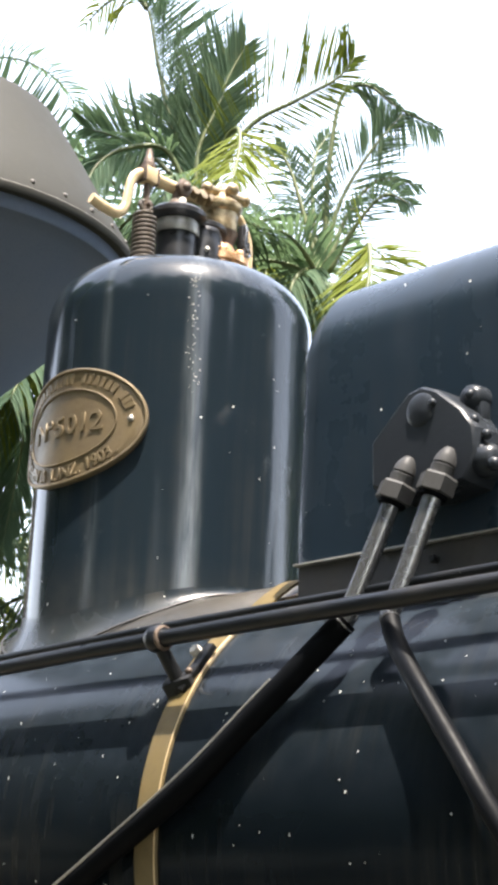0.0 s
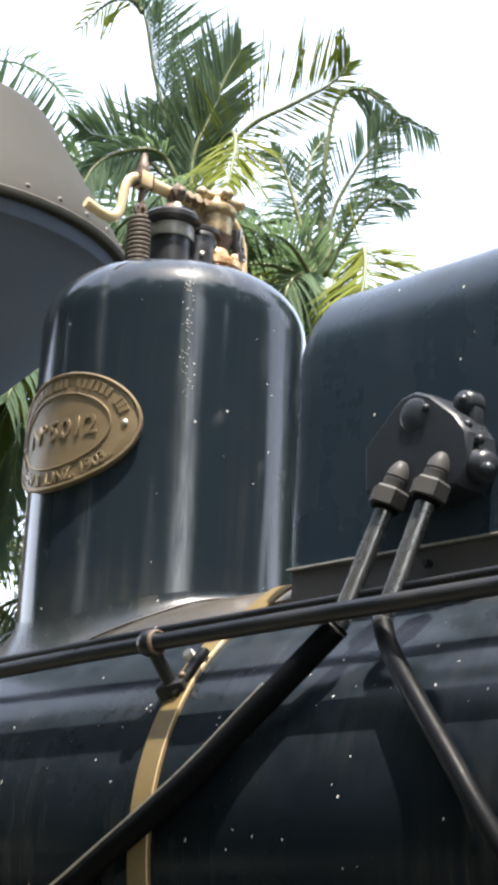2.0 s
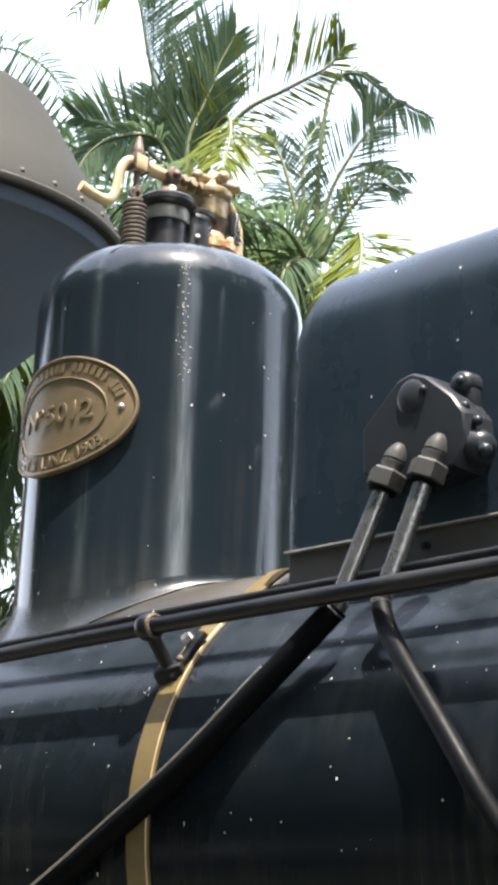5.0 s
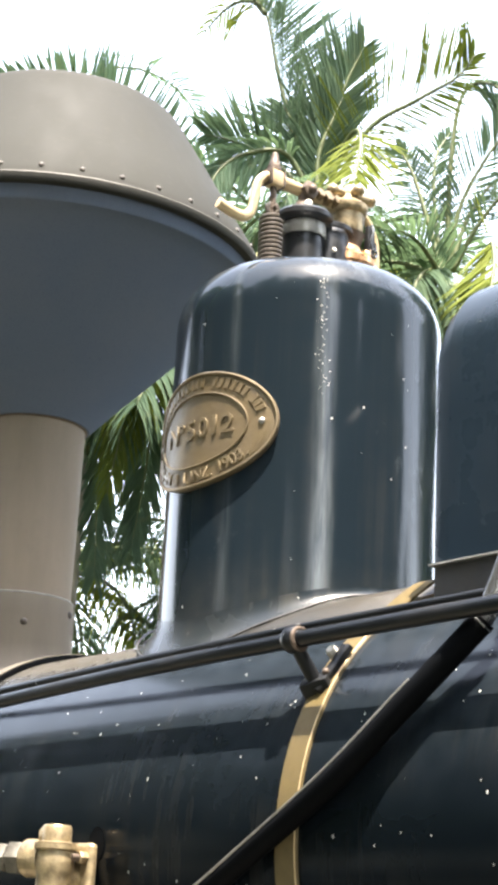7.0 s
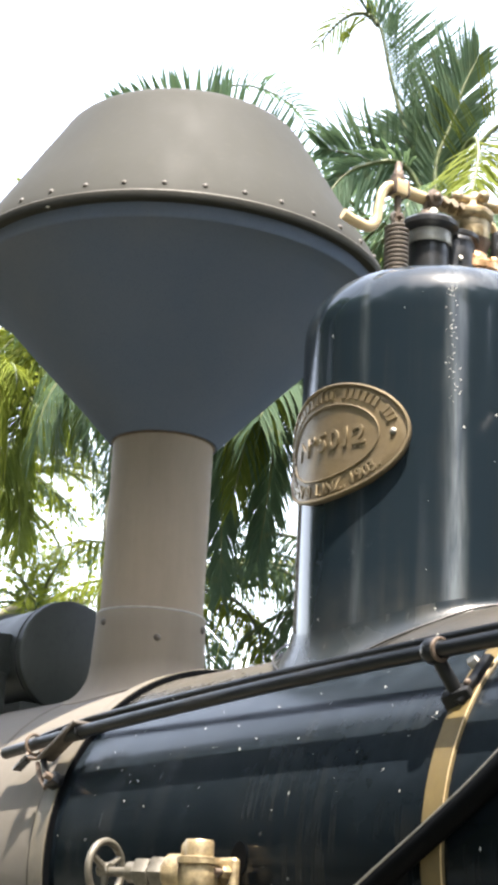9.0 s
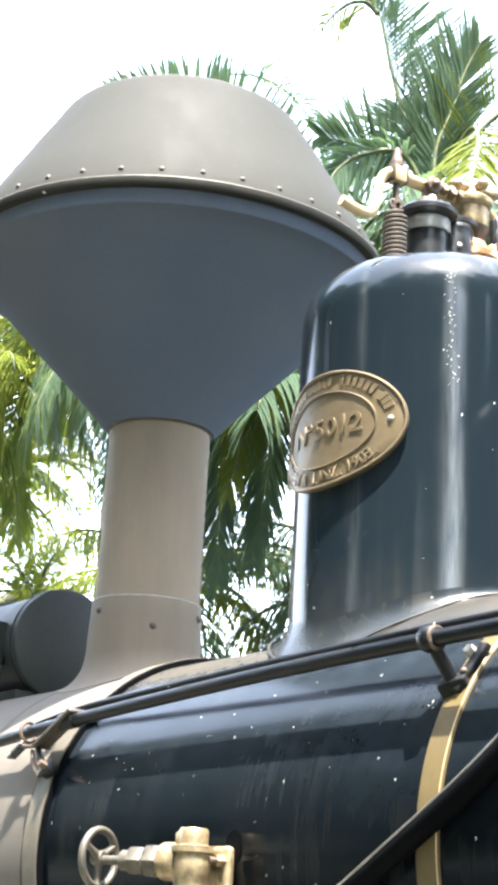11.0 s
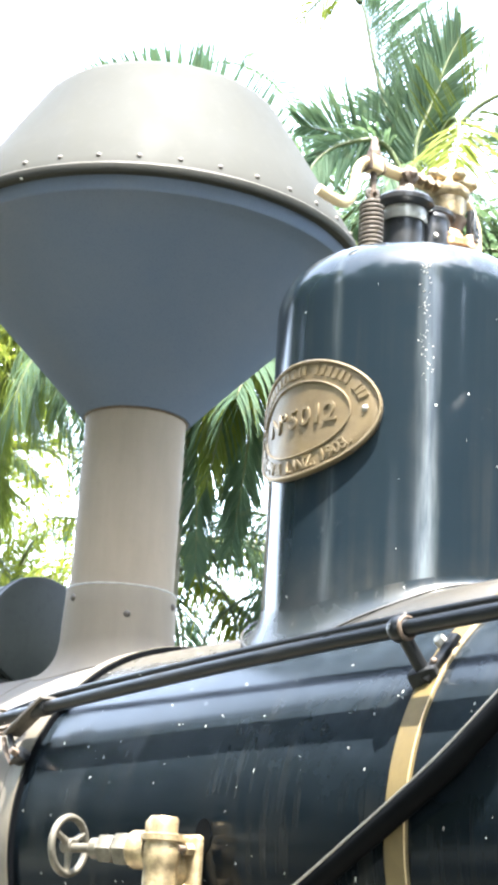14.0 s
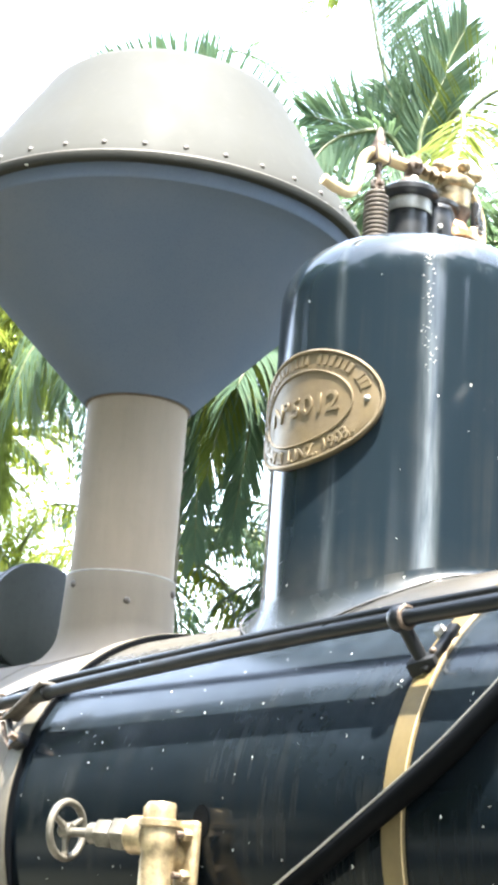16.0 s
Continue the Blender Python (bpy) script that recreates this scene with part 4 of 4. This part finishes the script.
# ---- ground and track ----
bm = bmesh.new()
bmesh.ops.create_grid(bm, x_segments=60, y_segments=60, size=1)
for v in bm.verts:
    s = 0.02 + 0.98 * max(abs(v.co.x), abs(v.co.y)) ** 3
    v.co = Vector((v.co.x * s * 2500, v.co.y * s * 2500, 0.0))
tagged(link("ground", bm, GROUND), "worn green-brown grass ground", "ground", kind="structure")
tagged(link("ballast_bed", block((-4.4, -1.2, -0.2), (5.4, 1.2, 0.03), 0.02), BALLAST), "pale gravel bed under the narrow-gauge track", "track bed", kind="structure")
sleeper = tagged(link("sleeper", block((-0.1, -0.7, -0.02), (0.1, 0.7, 0.07), 0.01), TIMBER), "dark weathered wooden sleeper", "sleeper", "sleepers under the track")
sleeper.location = (-3.5, 0, 0)
for i in range(1, 14):
    copy_thing(sleeper, pose(-3.5 + 0.62 * i, 0, 0))
for y in (-0.38, 0.38):
    bm = bmesh.new()
    prof = [(-0.045, 0.07), (0.045, 0.07), (0.045, 0.08), (0.008, 0.092), (0.008, 0.15), (0.027, 0.156), (0.027, 0.175), (-0.027, 0.175), (-0.027, 0.156), (-0.008, 0.15), (-0.008, 0.092), (-0.045, 0.08)]
    e0 = [bm.verts.new((-4.2, y + a, b)) for a, b in prof]
    e1 = [bm.verts.new((5.2, y + a, b)) for a, b in prof]
    for j in range(len(prof)):
        k = (j + 1) % len(prof)
        bm.faces.new((e0[j], e0[k], e1[k], e1[j]))
    bm.faces.new(e0)
    bm.faces.new(e1)
    tagged(link("track_rail", bm, RUST), "rusty narrow-gauge running rail", "rail", "track rails")


# ---- palms ----
RIGHT, AWAY, UP = Vector((0.72, 0.69, 0)), Vector((-0.69, 0.72, 0)), Vector((0, 0, 1))


def frond(rng, at, theta, elev, length, droop, leaf, gap=0.022, lift=0.3, hang=0.35, width=0.022, bare=0.12, bend=0, swept=1.0):
    """Feather leaf: an arching stalk with two rows of folded, tapering leaflets. Returns stalk and blades."""
    th, el = radians(theta), radians(elev)
    flat = math.cos(th) * RIGHT + math.sin(th) * AWAY
    steps = 22
    pts, p = [Vector(at)], Vector(at)
    for i in range(steps):
        e = el - radians(droop) * (i / steps) ** (bend or (3.2 if elev > 70 else 1.9))
        p = p + (math.cos(e) * flat + math.sin(e) * UP) * (length / steps)
        pts.append(p.copy())
    stalk = tube(pts, [0.017 * (1 - i / steps) ** 0.8 + 0.0025 for i in range(steps + 1)], 6)
    bl = bmesh.new()
    n = int(length * (1 - bare) / gap)
    twist = rng.uniform(-0.35, 0.35)
    for i in range(n):
        s = bare + (1 - bare) * (i + 0.5) / n
        q = s * steps
        k = min(int(q), steps - 1)
        base = pts[k].lerp(pts[k + 1], q - k)
        d = (pts[k + 1] - pts[k]).normalized()
        sidev = d.cross(UP)
        sidev = sidev.normalized() if sidev.length > 0.05 else flat.cross(UP).normalized()
        nor = sidev.cross(d).normalized()
        sidev = (sidev * math.cos(twist) + nor * math.sin(twist)).normalized()
        nor = sidev.cross(d).normalized()
        size = leaf * 1.18 * (0.62 + 0.38 * math.sin(math.pi * min(1, (s - bare) / (1 - bare) * 1.25 + 0.12))) * (1 - 0.4 * max(0, s - 0.85) / 0.15)
        ahead = (0.75 + 0.9 * s ** 2) * swept
        for sg in (-1, 1):
            if rng.random() < 0.04:
                continue
            ln = size * rng.uniform(0.82, 1.12)
            way = (sidev * sg + d * (ahead + rng.uniform(-0.16, 0.16)) + nor * (lift + rng.uniform(-0.22, 0.22))).normalized()
            cross = way.cross(nor).normalized()
            w = width * rng.uniform(0.75, 1.15)
            prev = None
            hg = hang * rng.uniform(0.5, 1.6)
            for a, wd in ((0.0, 0.35), (0.3, 1.0), (0.62, 0.82), (0.86, 0.42), (1.0, 0.02)):
                c = base + way * ln * a - UP * ln * hg * a * a
                row = [bl.verts.new(c - cross * w * wd * 0.5 + nor * w * wd * 0.22), bl.verts.new(c), bl.verts.new(c + cross * w * wd * 0.5 + nor * w * wd * 0.22)]
                if prev:
                    bl.faces.new((prev[0], prev[1], row[1], row[0]))
                    bl.faces.new((prev[1], prev[2], row[2], row[1]))
                prev = row
    return stalk, bl


def raw(name, bm, mat, parent):
    """Part without any pass over its edges."""
    for f in bm.faces:
        f.smooth = True
    me = bpy.data.meshes.new(name)
    bm.to_mesh(me)
    bm.free()
    me.materials.append(mat)
    ob = new(name, me)
    ob.parent = parent
    return ob


def palm(seed, heart, label, fronds, trunk_r=0.055, width=0.022):
    """Palm with ringed trunk, crownshaft and fronds; fronds rows: theta, elev, length, droop, leaf, yellow."""
    rng = random.Random(seed)
    heart = Vector(heart)
    t = thing("palm_tree", label, "palm tree", "palms behind the locomotive", at=(heart.x, heart.y, 0))
    prof = []
    h = heart.z - 0.75
    n = int(h / 0.11)
    for i in range(n):
        z = h * i / n
        r = trunk_r * (1.35 - 0.35 * min(1, z / 0.8))
        prof += [(r, z), (r * 1.05, z + 0.015), (r, z + 0.03)]
    tr = lathe([(0, -0.05)] + prof + [(trunk_r, h)], 16)
    part("trunk", tr, BARK, t, "ringed grey-brown trunk")
    part("crownshaft", lathe([(trunk_r, h), (trunk_r * 1.1, h + 0.08), (trunk_r * 0.9, h + 0.45), (trunk_r * 0.45, h + 0.68), (0, h + 0.76)], 16), SHAFT, t, "smooth green crownshaft")
    for theta, elev, length, droop, leaf, yellow, *more in fronds:
        lift, bend, bare, swept, gap, hang = tuple(more) + (0.3, 0, 0.12, 1.0, 0.022, 0.2 + 0.5 * (elev < 20))[len(more):]
        at = Vector((0, 0, heart.z)) + Vector((rng.uniform(-0.03, 0.03), rng.uniform(-0.03, 0.03), rng.uniform(-0.12, 0.05)))
        st, bl = frond(rng, at, theta, elev, length, droop, leaf, hang=hang, lift=lift, bend=bend, bare=bare, swept=swept, gap=gap, width=width)
        stalk = raw("frond", st, RACHIS, t)
        raw("blade", bl, LEAFY if yellow else LEAF, stalk)
    return t


def spray(seed, n, e0=(5, 80), length=(1.2, 1.7), yellow=0.12, leaf=(0.26, 0.38), more=()):
    rng = random.Random(seed)
    rows = []
    for i in range(n):
        e = rng.uniform(*e0)
        rows.append((360 * i / n + rng.uniform(-16, 16), e, rng.uniform(*length), rng.uniform(50, 115) if e < 60 else rng.uniform(20, 60), rng.uniform(*leaf), rng.random() < yellow) + tuple(more))
    return rows


CAM = Vector((0.64, -0.68, -0.36))


def set_frond(rng, line, away, leaf, side=(1.0, 1.0), ahead=0.9, lift=0.25, hang=0.2, facing=CAM, width=0.0155, gap=0.0135, bare=0.2, tip=1.0, skew=0.0):
    """Feather leaf whose stalk follows a line of (right, up) places from the heart, set back by away from its root to its tip."""
    k = len(line) - 1
    pts = smooth_line([r * RIGHT + u * UP + (away[0] + (away[1] - away[0]) * i / k) * AWAY for i, (r, u) in enumerate(line)], 8)
    steps = len(pts) - 1
    stalk = tube(pts, [0.013 * (1 - i / steps) ** 0.8 + 0.0025 for i in range(steps + 1)], 6)
    bl = bmesh.new()
    total = sum((q - p).length for p, q in zip(pts, pts[1:]))
    n = int(total * (1 - bare) / gap)
    for i in range(n):
        s = bare + (1 - bare) * (i + 0.5) / n
        j = min(int(s * steps), steps - 1)
        base = pts[j].lerp(pts[j + 1], s * steps - j)
        d = (pts[j + 1] - pts[j]).normalized()
        sidev = d.cross(facing).normalized()
        nor = sidev.cross(d).normalized()
        nor = nor if nor.dot(facing) > 0 else -nor
        size = leaf * (0.6 + 0.4 * math.sin(math.pi * min(1.0, (s - bare) / (1 - bare) * 1.2 + 0.15))) * (1 - 0.5 * max(0.0, s - 0.8) / 0.2) * (1.0 if s < 0.62 else tip)
        for sg, share_ in ((-1, side[0]), (1, side[1])):
            if share_ <= 0 or rng.random() < 0.06:
                continue
            ln = size * share_ * rng.uniform(0.75, 1.12)
            way = (sidev * sg + d * (ahead + sg * skew + 0.8 * s * s + rng.uniform(-0.2, 0.2)) + nor * (lift + rng.uniform(-0.25, 0.25))).normalized()
            cross = way.cross(nor).normalized()
            w = width * rng.uniform(0.7, 1.15)
            prev = None
            hg = hang * rng.uniform(0.4, 1.7)
            fold = rng.uniform(0.1, 0.45)
            for a, wd in ((0.0, 0.4), (0.28, 1.0), (0.6, 0.85), (0.85, 0.45), (1.0, 0.02)):
                c = base + way * ln * a - UP * ln * hg * a * a
                row = [bl.verts.new(c - cross * w * wd * 0.5 + nor * w * wd * fold), bl.verts.new(c), bl.verts.new(c + cross * w * wd * 0.5 + nor * w * wd * fold)]
                if prev:
                    bl.faces.new((prev[0], prev[1], row[1], row[0]))
                    bl.faces.new((prev[1], prev[2], row[2], row[1]))
                prev = row
    return stalk, bl


def dress(tree, seed, heart, rows):
    """Adds set fronds to a palm."""
    rng = random.Random(seed)
    for line, away, leaf, yellow, more in rows:
        st, bl = set_frond(rng, line, away, leaf, **more)
        stalk = raw("frond", st, RACHIS, tree)
        blade = raw("blade", bl, (LEAF, LEAFY, LEAFM)[int(yellow)], stalk)
        stalk.location = (0, 0, heart)


crown = palm(3, (-2.612, 2.321, 4.964), "tall feather palm with one frond arching over and dense upright ones", spray(6, 11, (-35, 25), (0.35, 0.5), 0.1, (0.2, 0.28)))
dress(crown, 71, 4.964, [
    ([(0, 0), (-0.13, 0.4), (-0.22, 0.73), (-0.29, 1.05), (-0.36, 1.14)], (0, 0), 0.62, False, dict(facing=Vector((0.85, 0.3, 0.3)), lift=1.1, ahead=1.1, hang=0.08, tip=0.8)),
    ([(-0.3, 1.07), (-0.36, 1.14), (-0.44, 1.14), (-0.52, 1.08), (-0.6, 0.97)], (0, 0), 0.2, True, dict(lift=0.2, ahead=0.7, hang=0.5, gap=0.022, width=0.011, bare=0.1)),
    ([(0, 0), (0.04, 0.38), (0.11, 0.69), (0.19, 0.9)], (0, 0.05), 0.5, False, dict(ahead=1.5, hang=0.03, side=(1.15, 0.75), width=0.016, gap=0.015, bare=0.1)),
    ([(0.04, 0.05), (0.13, 0.29), (0.19, 0.32), (0.21, 0.21), (0.2, 0.06), (0.19, -0.06)], (-0.05, -0.4), 0.3, True, dict(ahead=0.6, hang=0.2, lift=0.0, bare=0.46, gap=0.009, width=0.0115)),
    ([(0.05, 0.02), (0.23, 0.39), (0.47, 0.55), (0.65, 0.66), (0.73, 0.77)], (-0.05, -0.1), 0.44, 2, dict(side=(1.15, 0.55), ahead=0.6, lift=0.1, hang=0.04, bare=0.12, gap=0.0155, width=0.0105)),
    ([(-0.02, 0.03), (-0.2, 0.26), (-0.39, 0.39), (-0.58, 0.46)], (0, 0.1), 0.38, False, dict(side=(0.6, 1.1), ahead=0.7, hang=0.1)),
    ([(0.0, 0.02), (-0.1, 0.3), (-0.17, 0.52), (-0.2, 0.66)], (0.05, 0.2), 0.38, False, dict(ahead=1.1, hang=0.08, side=(1.1, 0.8))),
    ([(0.0, 0.02), (0.0, 0.28), (0.06, 0.48), (0.1, 0.6)], (-0.05, 0.0), 0.4, False, dict(ahead=1.4, hang=0.08, bare=0.1, width=0.02)),
    ([(-0.02, 0.02), (-0.15, 0.24), (-0.33, 0.21), (-0.44, 0.1), (-0.49, -0.06)], (-0.05, -0.3), 0.22, False, dict(hang=0.5, ahead=0.8, width=0.016)),
])
side_crown = palm(4, (-2.371, 2.968, 4.755), "feather palm with thin arching fronds and yellowing tips", spray(12, 13, (-30, 55), (0.35, 0.6), 0.1, (0.2, 0.28)))
dress(side_crown, 72, 4.755, [
    ([(0, 0), (0, 0.52), (0.05, 0.97), (0.18, 1.06), (0.35, 0.93), (0.56, 0.82)], (0, 0), 0.26, False, dict(hang=0.75, ahead=0.5, lift=0.1, bare=0.45, side=(0.35, 1.0), gap=0.016, width=0.012)),
    ([(0, 0), (0.05, 0.36), (0.19, 0.66), (0.36, 0.9)], (0, 0), 0.32, False, dict(ahead=0.8, hang=0.1, bare=0.25, gap=0.019, width=0.012)),
    ([(0.01, 0.06), (0.11, 0.37), (0.26, 0.57), (0.47, 0.56)], (0, 0.1), 0.2, False, dict(hang=0.25, ahead=0.9, side=(0.4, 1.0), gap=0.018, width=0.012)),
    ([(0.02, 0.03), (0.14, 0.26), (0.28, 0.42), (0.42, 0.35)], (0, -0.1), 0.24, False, dict(hang=0.25, ahead=1.0, side=(0.9, 0.9), gap=0.022, width=0.012)),
    ([(0.14, -0.31), (0.17, 0.01), (0.2, 0.09), (0.21, -0.05), (0.19, -0.24), (0.16, -0.46)], (-0.05, -0.45), 0.4, True, dict(hang=0.06, ahead=0.5, skew=0.5, lift=0.0, bare=0.38, side=(1.05, 0.95), gap=0.0105, width=0.014)),
    ([(-0.02, 0), (-0.11, 0.34), (-0.19, 0.61), (-0.27, 0.77)], (0, 0.1), 0.24, False, dict(ahead=0.7, hang=0.3, gap=0.018, width=0.013)),
    ([(-0.02, 0), (-0.07, 0.39), (-0.07, 0.71), (0, 0.89)], (0, 0.2), 0.24, False, dict(ahead=0.8, hang=0.2, gap=0.018, width=0.013)),
])
rear_crown = palm(2, (-3.206, 2.445, 5.053), "feather palm with one long spiky frond behind the chimney", spray(5, 10, (-40, 25), (0.4, 0.6), 0.1, (0.2, 0.28)))
dress(rear_crown, 73, 5.053, [
    ([(0, 0), (-0.36, 0.34), (-0.62, 0.62), (-0.87, 0.82), (-1.15, 0.92), (-1.46, 0.91)], (0, 0), 0.3, False, dict(side=(0.35, 1.0), ahead=0.05, hang=-0.05, lift=0.05, gap=0.024, width=0.024, tip=1.0)),
])
palm(37, (-3.04, 3.16, 5.0), "feather palm with short dense dark green fronds", spray(38, 18, (-25, 65), (0.4, 0.65), 0.05, (0.22, 0.3)))
hanging = palm(39, (-4.23, 2.16, 4.78), "feather palm with long dark fronds that hang straight down", spray(40, 6, (-20, 30), (0.4, 0.6), 0.1, (0.24, 0.3)))
dress(hanging, 74, 4.78, [
    ([(0, 0), (0.26, 0.1), (0.16, -0.3), (0.12, -0.85), (0.14, -1.4)], (0, 0), 0.36, False, dict(ahead=1.2, hang=0.45, width=0.017)),
    ([(0, 0), (0.36, 0.12), (0.39, -0.3), (0.38, -0.8), (0.34, -1.25)], (0, -0.1), 0.36, False, dict(ahead=1.2, hang=0.45, width=0.017)),
    ([(0, 0), (0.43, 0.1), (0.58, -0.1), (0.63, -0.4), (0.62, -0.66)], (0, 0.1), 0.34, False, dict(ahead=1.1, hang=0.45, width=0.017)),
    ([(0, 0), (0.23, 0.05), (0.26, -0.5), (0.21, -1)], (0, -0.2), 0.3, 2, dict(ahead=1.3, hang=0.5, gap=0.02)),
])
sunlit = palm(41, (-6.11, 3.01, 5.3), "feather palm with sunlit yellow-green drooping fronds", spray(42, 10, (-30, 40), (0.6, 0.9), 0.5, (0.2, 0.28), (0.0, 0, 0.12, 0.6, 0.02, 0.8)), width=0.013)
dress(sunlit, 75, 5.3, [
    ([(0, 0), (-0.45, 0.3), (-0.81, 0.16), (-0.61, -0.04), (-0.46, -0.24), (-0.36, -0.46)], (0, -0.3), 0.5, 2, dict(ahead=0.9, hang=0.75, width=0.016, gap=0.012, bare=0.25)),
    ([(0, 0), (-0.5, 0.34), (-0.89, 0.29), (-1.05, 0.15), (-1.15, -0.1), (-1.2, -0.35)], (0, -0.3), 0.5, True, dict(ahead=0.9, hang=0.75, width=0.015, gap=0.012, bare=0.3)),
    ([(0, 0), (-0.5, 0.1), (-0.85, -0.2), (-0.95, -0.5), (-0.96, -0.8)], (0, -0.2), 0.45, 2, dict(ahead=0.9, hang=0.7, width=0.015, gap=0.013, bare=0.4)),
    ([(0, 0), (-0.1, -0.3), (-0.24, -0.62), (-0.3, -0.8), (-0.3, -1.25)], (0, 0.1), 0.16, False, dict(side=(1.0, 1.0), ahead=0.7, hang=0.5, width=0.011, gap=0.02, bare=0.5)),
    ([(0, 0), (-0.6, -0.2), (-0.95, -0.66), (-0.86, -0.9), (-0.8, -1.3)], (0.1, -0.2), 0.34, 2, dict(ahead=0.9, hang=0.7, width=0.014, gap=0.013, bare=0.45)),
])
palm(17, (-4.2, 3.6, 5.6), "feather palm with dark green fronds", spray(18, 20, (-50, 60), (0.9, 1.3)))
palm(18, (-3.9, 3.9, 5.3), "feather palm with dark green fronds", spray(19, 10, (-50, 50), (0.7, 1.0)))
palm(7, (-4.61, 2.27, 5.06), "tall feather palm with hanging old fronds", spray(8, 20, (-50, 30), (0.9, 1.5), 0.12, (0.24, 0.34), more=(0.0, 0, 0.12, 0.6, 0.02, 0.85)), width=0.016)
palm(23, (-3.66, 2.71, 4.59), "feather palm with hanging old fronds", spray(24, 12, (-50, 30), (0.7, 1.1), 0.12, (0.24, 0.34), more=(0.0, 0, 0.12, 0.6, 0.02, 0.85)), width=0.016)
palm(25, (-5.17, 2.69, 3.68), "low feather palm with hanging old fronds", spray(26, 20, (-50, 40), (0.8, 1.2), 0.2, (0.22, 0.3), more=(0.0, 0, 0.12, 0.6, 0.02, 0.85)), width=0.015)
palm(27, (-4.07, 3.16, 3.60), "low feather palm with dark green fronds", spray(28, 20, (-50, 40), (0.7, 1.0), 0.1, (0.22, 0.3), more=(0.0, 0, 0.12, 0.6, 0.02, 0.85)), width=0.015)
palm(9, (-6.93, 2.22, 5.31), "feather palm with pale sunlit fronds",
     [(-20 + 9 * i, 8 + 7 * (i * 5 % 8), 0.75 + 0.06 * (i * 3 % 7), 70, 0.22, True, 0.1, 1.3) for i in range(9)] + spray(10, 14, (-30, 55), (0.6, 1.0), 0.85, (0.18, 0.26)), width=0.012)
palm(33, (-7.83, 2.66, 4.83), "feather palm with pale sunlit fronds",
     [(-15 + 11 * j, 10 + 8 * (j * 5 % 8), 0.75 + 0.06 * (j * 3 % 7), 75, 0.22, True, 0.1, 1.3) for j in range(8)] + spray(34, 16, (-30, 60), (0.6, 1.0), 0.8, (0.18, 0.26)), width=0.012)
palm(20, (-5.67, 2.48, 5.78), "tall feather palm with upright fronds",
     [(29, 90, 2.3, 160, 0.3, False, 1.1, 2.2, 0.35, 0.8, 0.03), (5, 88, 1.5, 160, 0.3, False, 0.9, 2.6, 0.3, 0.8, 0.03)] + spray(21, 8, (-20, 40), (0.6, 0.9), 0.05, (0.24, 0.34)), width=0.018)
palm(29, (-8.06, 3.30, 4.00), "small feather palm beside the headlamp", spray(30, 14, (0, 70), (0.5, 0.8), 0.6, (0.18, 0.24)), 0.04, width=0.012)


# ---- yard trees: unseen ones added to shape reflections, plus one slender tree ----
def shade_tree(seed, x, y, height, spread, label, leaf=None, size=1.0):
    rng = random.Random(seed)
    t = thing("shade_tree", label, "tree", "trees round the yard", at=(x, y, 0))
    top = Vector((rng.uniform(-0.3, 0.3), rng.uniform(-0.3, 0.3), height * 0.8))
    line = smooth_line([(0, 0, -0.05), (0.05, 0.02, height * 0.3), (0.1, -0.05, height * 0.55), top], 5)
    part("trunk", tube(line, [0.24 - 0.013 * i for i in range(len(line))], 10), BARK, t)
    limbs, crown = bmesh.new(), bmesh.new()
    for i in range(16):
        a = 2.4 * i + rng.uniform(-0.3, 0.3)
        h = height * (0.12 + 0.66 * i / 15)
        root = Vector((0, 0, h))
        reach = spread * rng.uniform(0.6, 0.95) * (1.0 if i < 12 else 0.75)
        end = root + Vector((math.cos(a) * reach, math.sin(a) * reach, height * rng.uniform(0.03, 0.16)))
        tube(smooth_line([root, root.lerp(end, 0.5) + Vector((0, 0, 0.15)), end], 4), [0.08 - 0.008 * j for j in range(9)], 6, limbs)
        for k in range(10):
            c = root.lerp(end, rng.uniform(0.2, 1.05)) + Vector((rng.gauss(0, 0.45), rng.gauss(0, 0.45), rng.gauss(0, 0.45)))
            for j in range(56):
                p = c + Vector((rng.gauss(0, 0.36), rng.gauss(0, 0.36), rng.gauss(0, 0.32)))
                u = Vector((rng.gauss(0, 1), rng.gauss(0, 1), rng.gauss(0, 0.6))).normalized()
                v = u.cross(Vector((rng.gauss(0, 1), rng.gauss(0, 1), rng.gauss(0, 1)))).normalized()
                q = rng.uniform(0.17, 0.3) * size
                crown.faces.new([crown.verts.new(p + w) for w in (-u * q, v * q * 0.5, u * q, -v * q * 0.5)])
    raw("limb", limbs, BARK, t)
    tagged(raw("crown", crown, leaf or LEAFD, t), kind="stuff")


for i, (az, dist, hh, sp) in enumerate(((-153, 10.5, 12.0, 1.3), (-128, 12.5, 13.0, 2.0), (-98, 12.0, 12.5, 0.6), (-138, 10.0, 13.0, 2.6), (-117, 10.5, 13.5, 2.7), (-80, 10.0, 16.0, 2.7), (-60, 10.5, 16.0, 2.7), (-42, 10.0, 16.0, 2.2), (-8, 10.5, 16.0, 2.6), (12, 10.0, 16.0, 2.6), (36, 10.0, 13.0, 2.4), (84, 10.0, 13.0, 1.8), (95, 11.0, 12.5, 1.8))):
    shade_tree(40 + i, dist * math.cos(radians(az)), dist * math.sin(radians(az)), hh, sp, "tall dark green tree out of view, added to block sky and shape reflections")
shade_tree(61, -9.3, 3.2, 8.2, 1.3, "slender tree with small sunlit yellow-green leaves", LEAFY, 0.17)
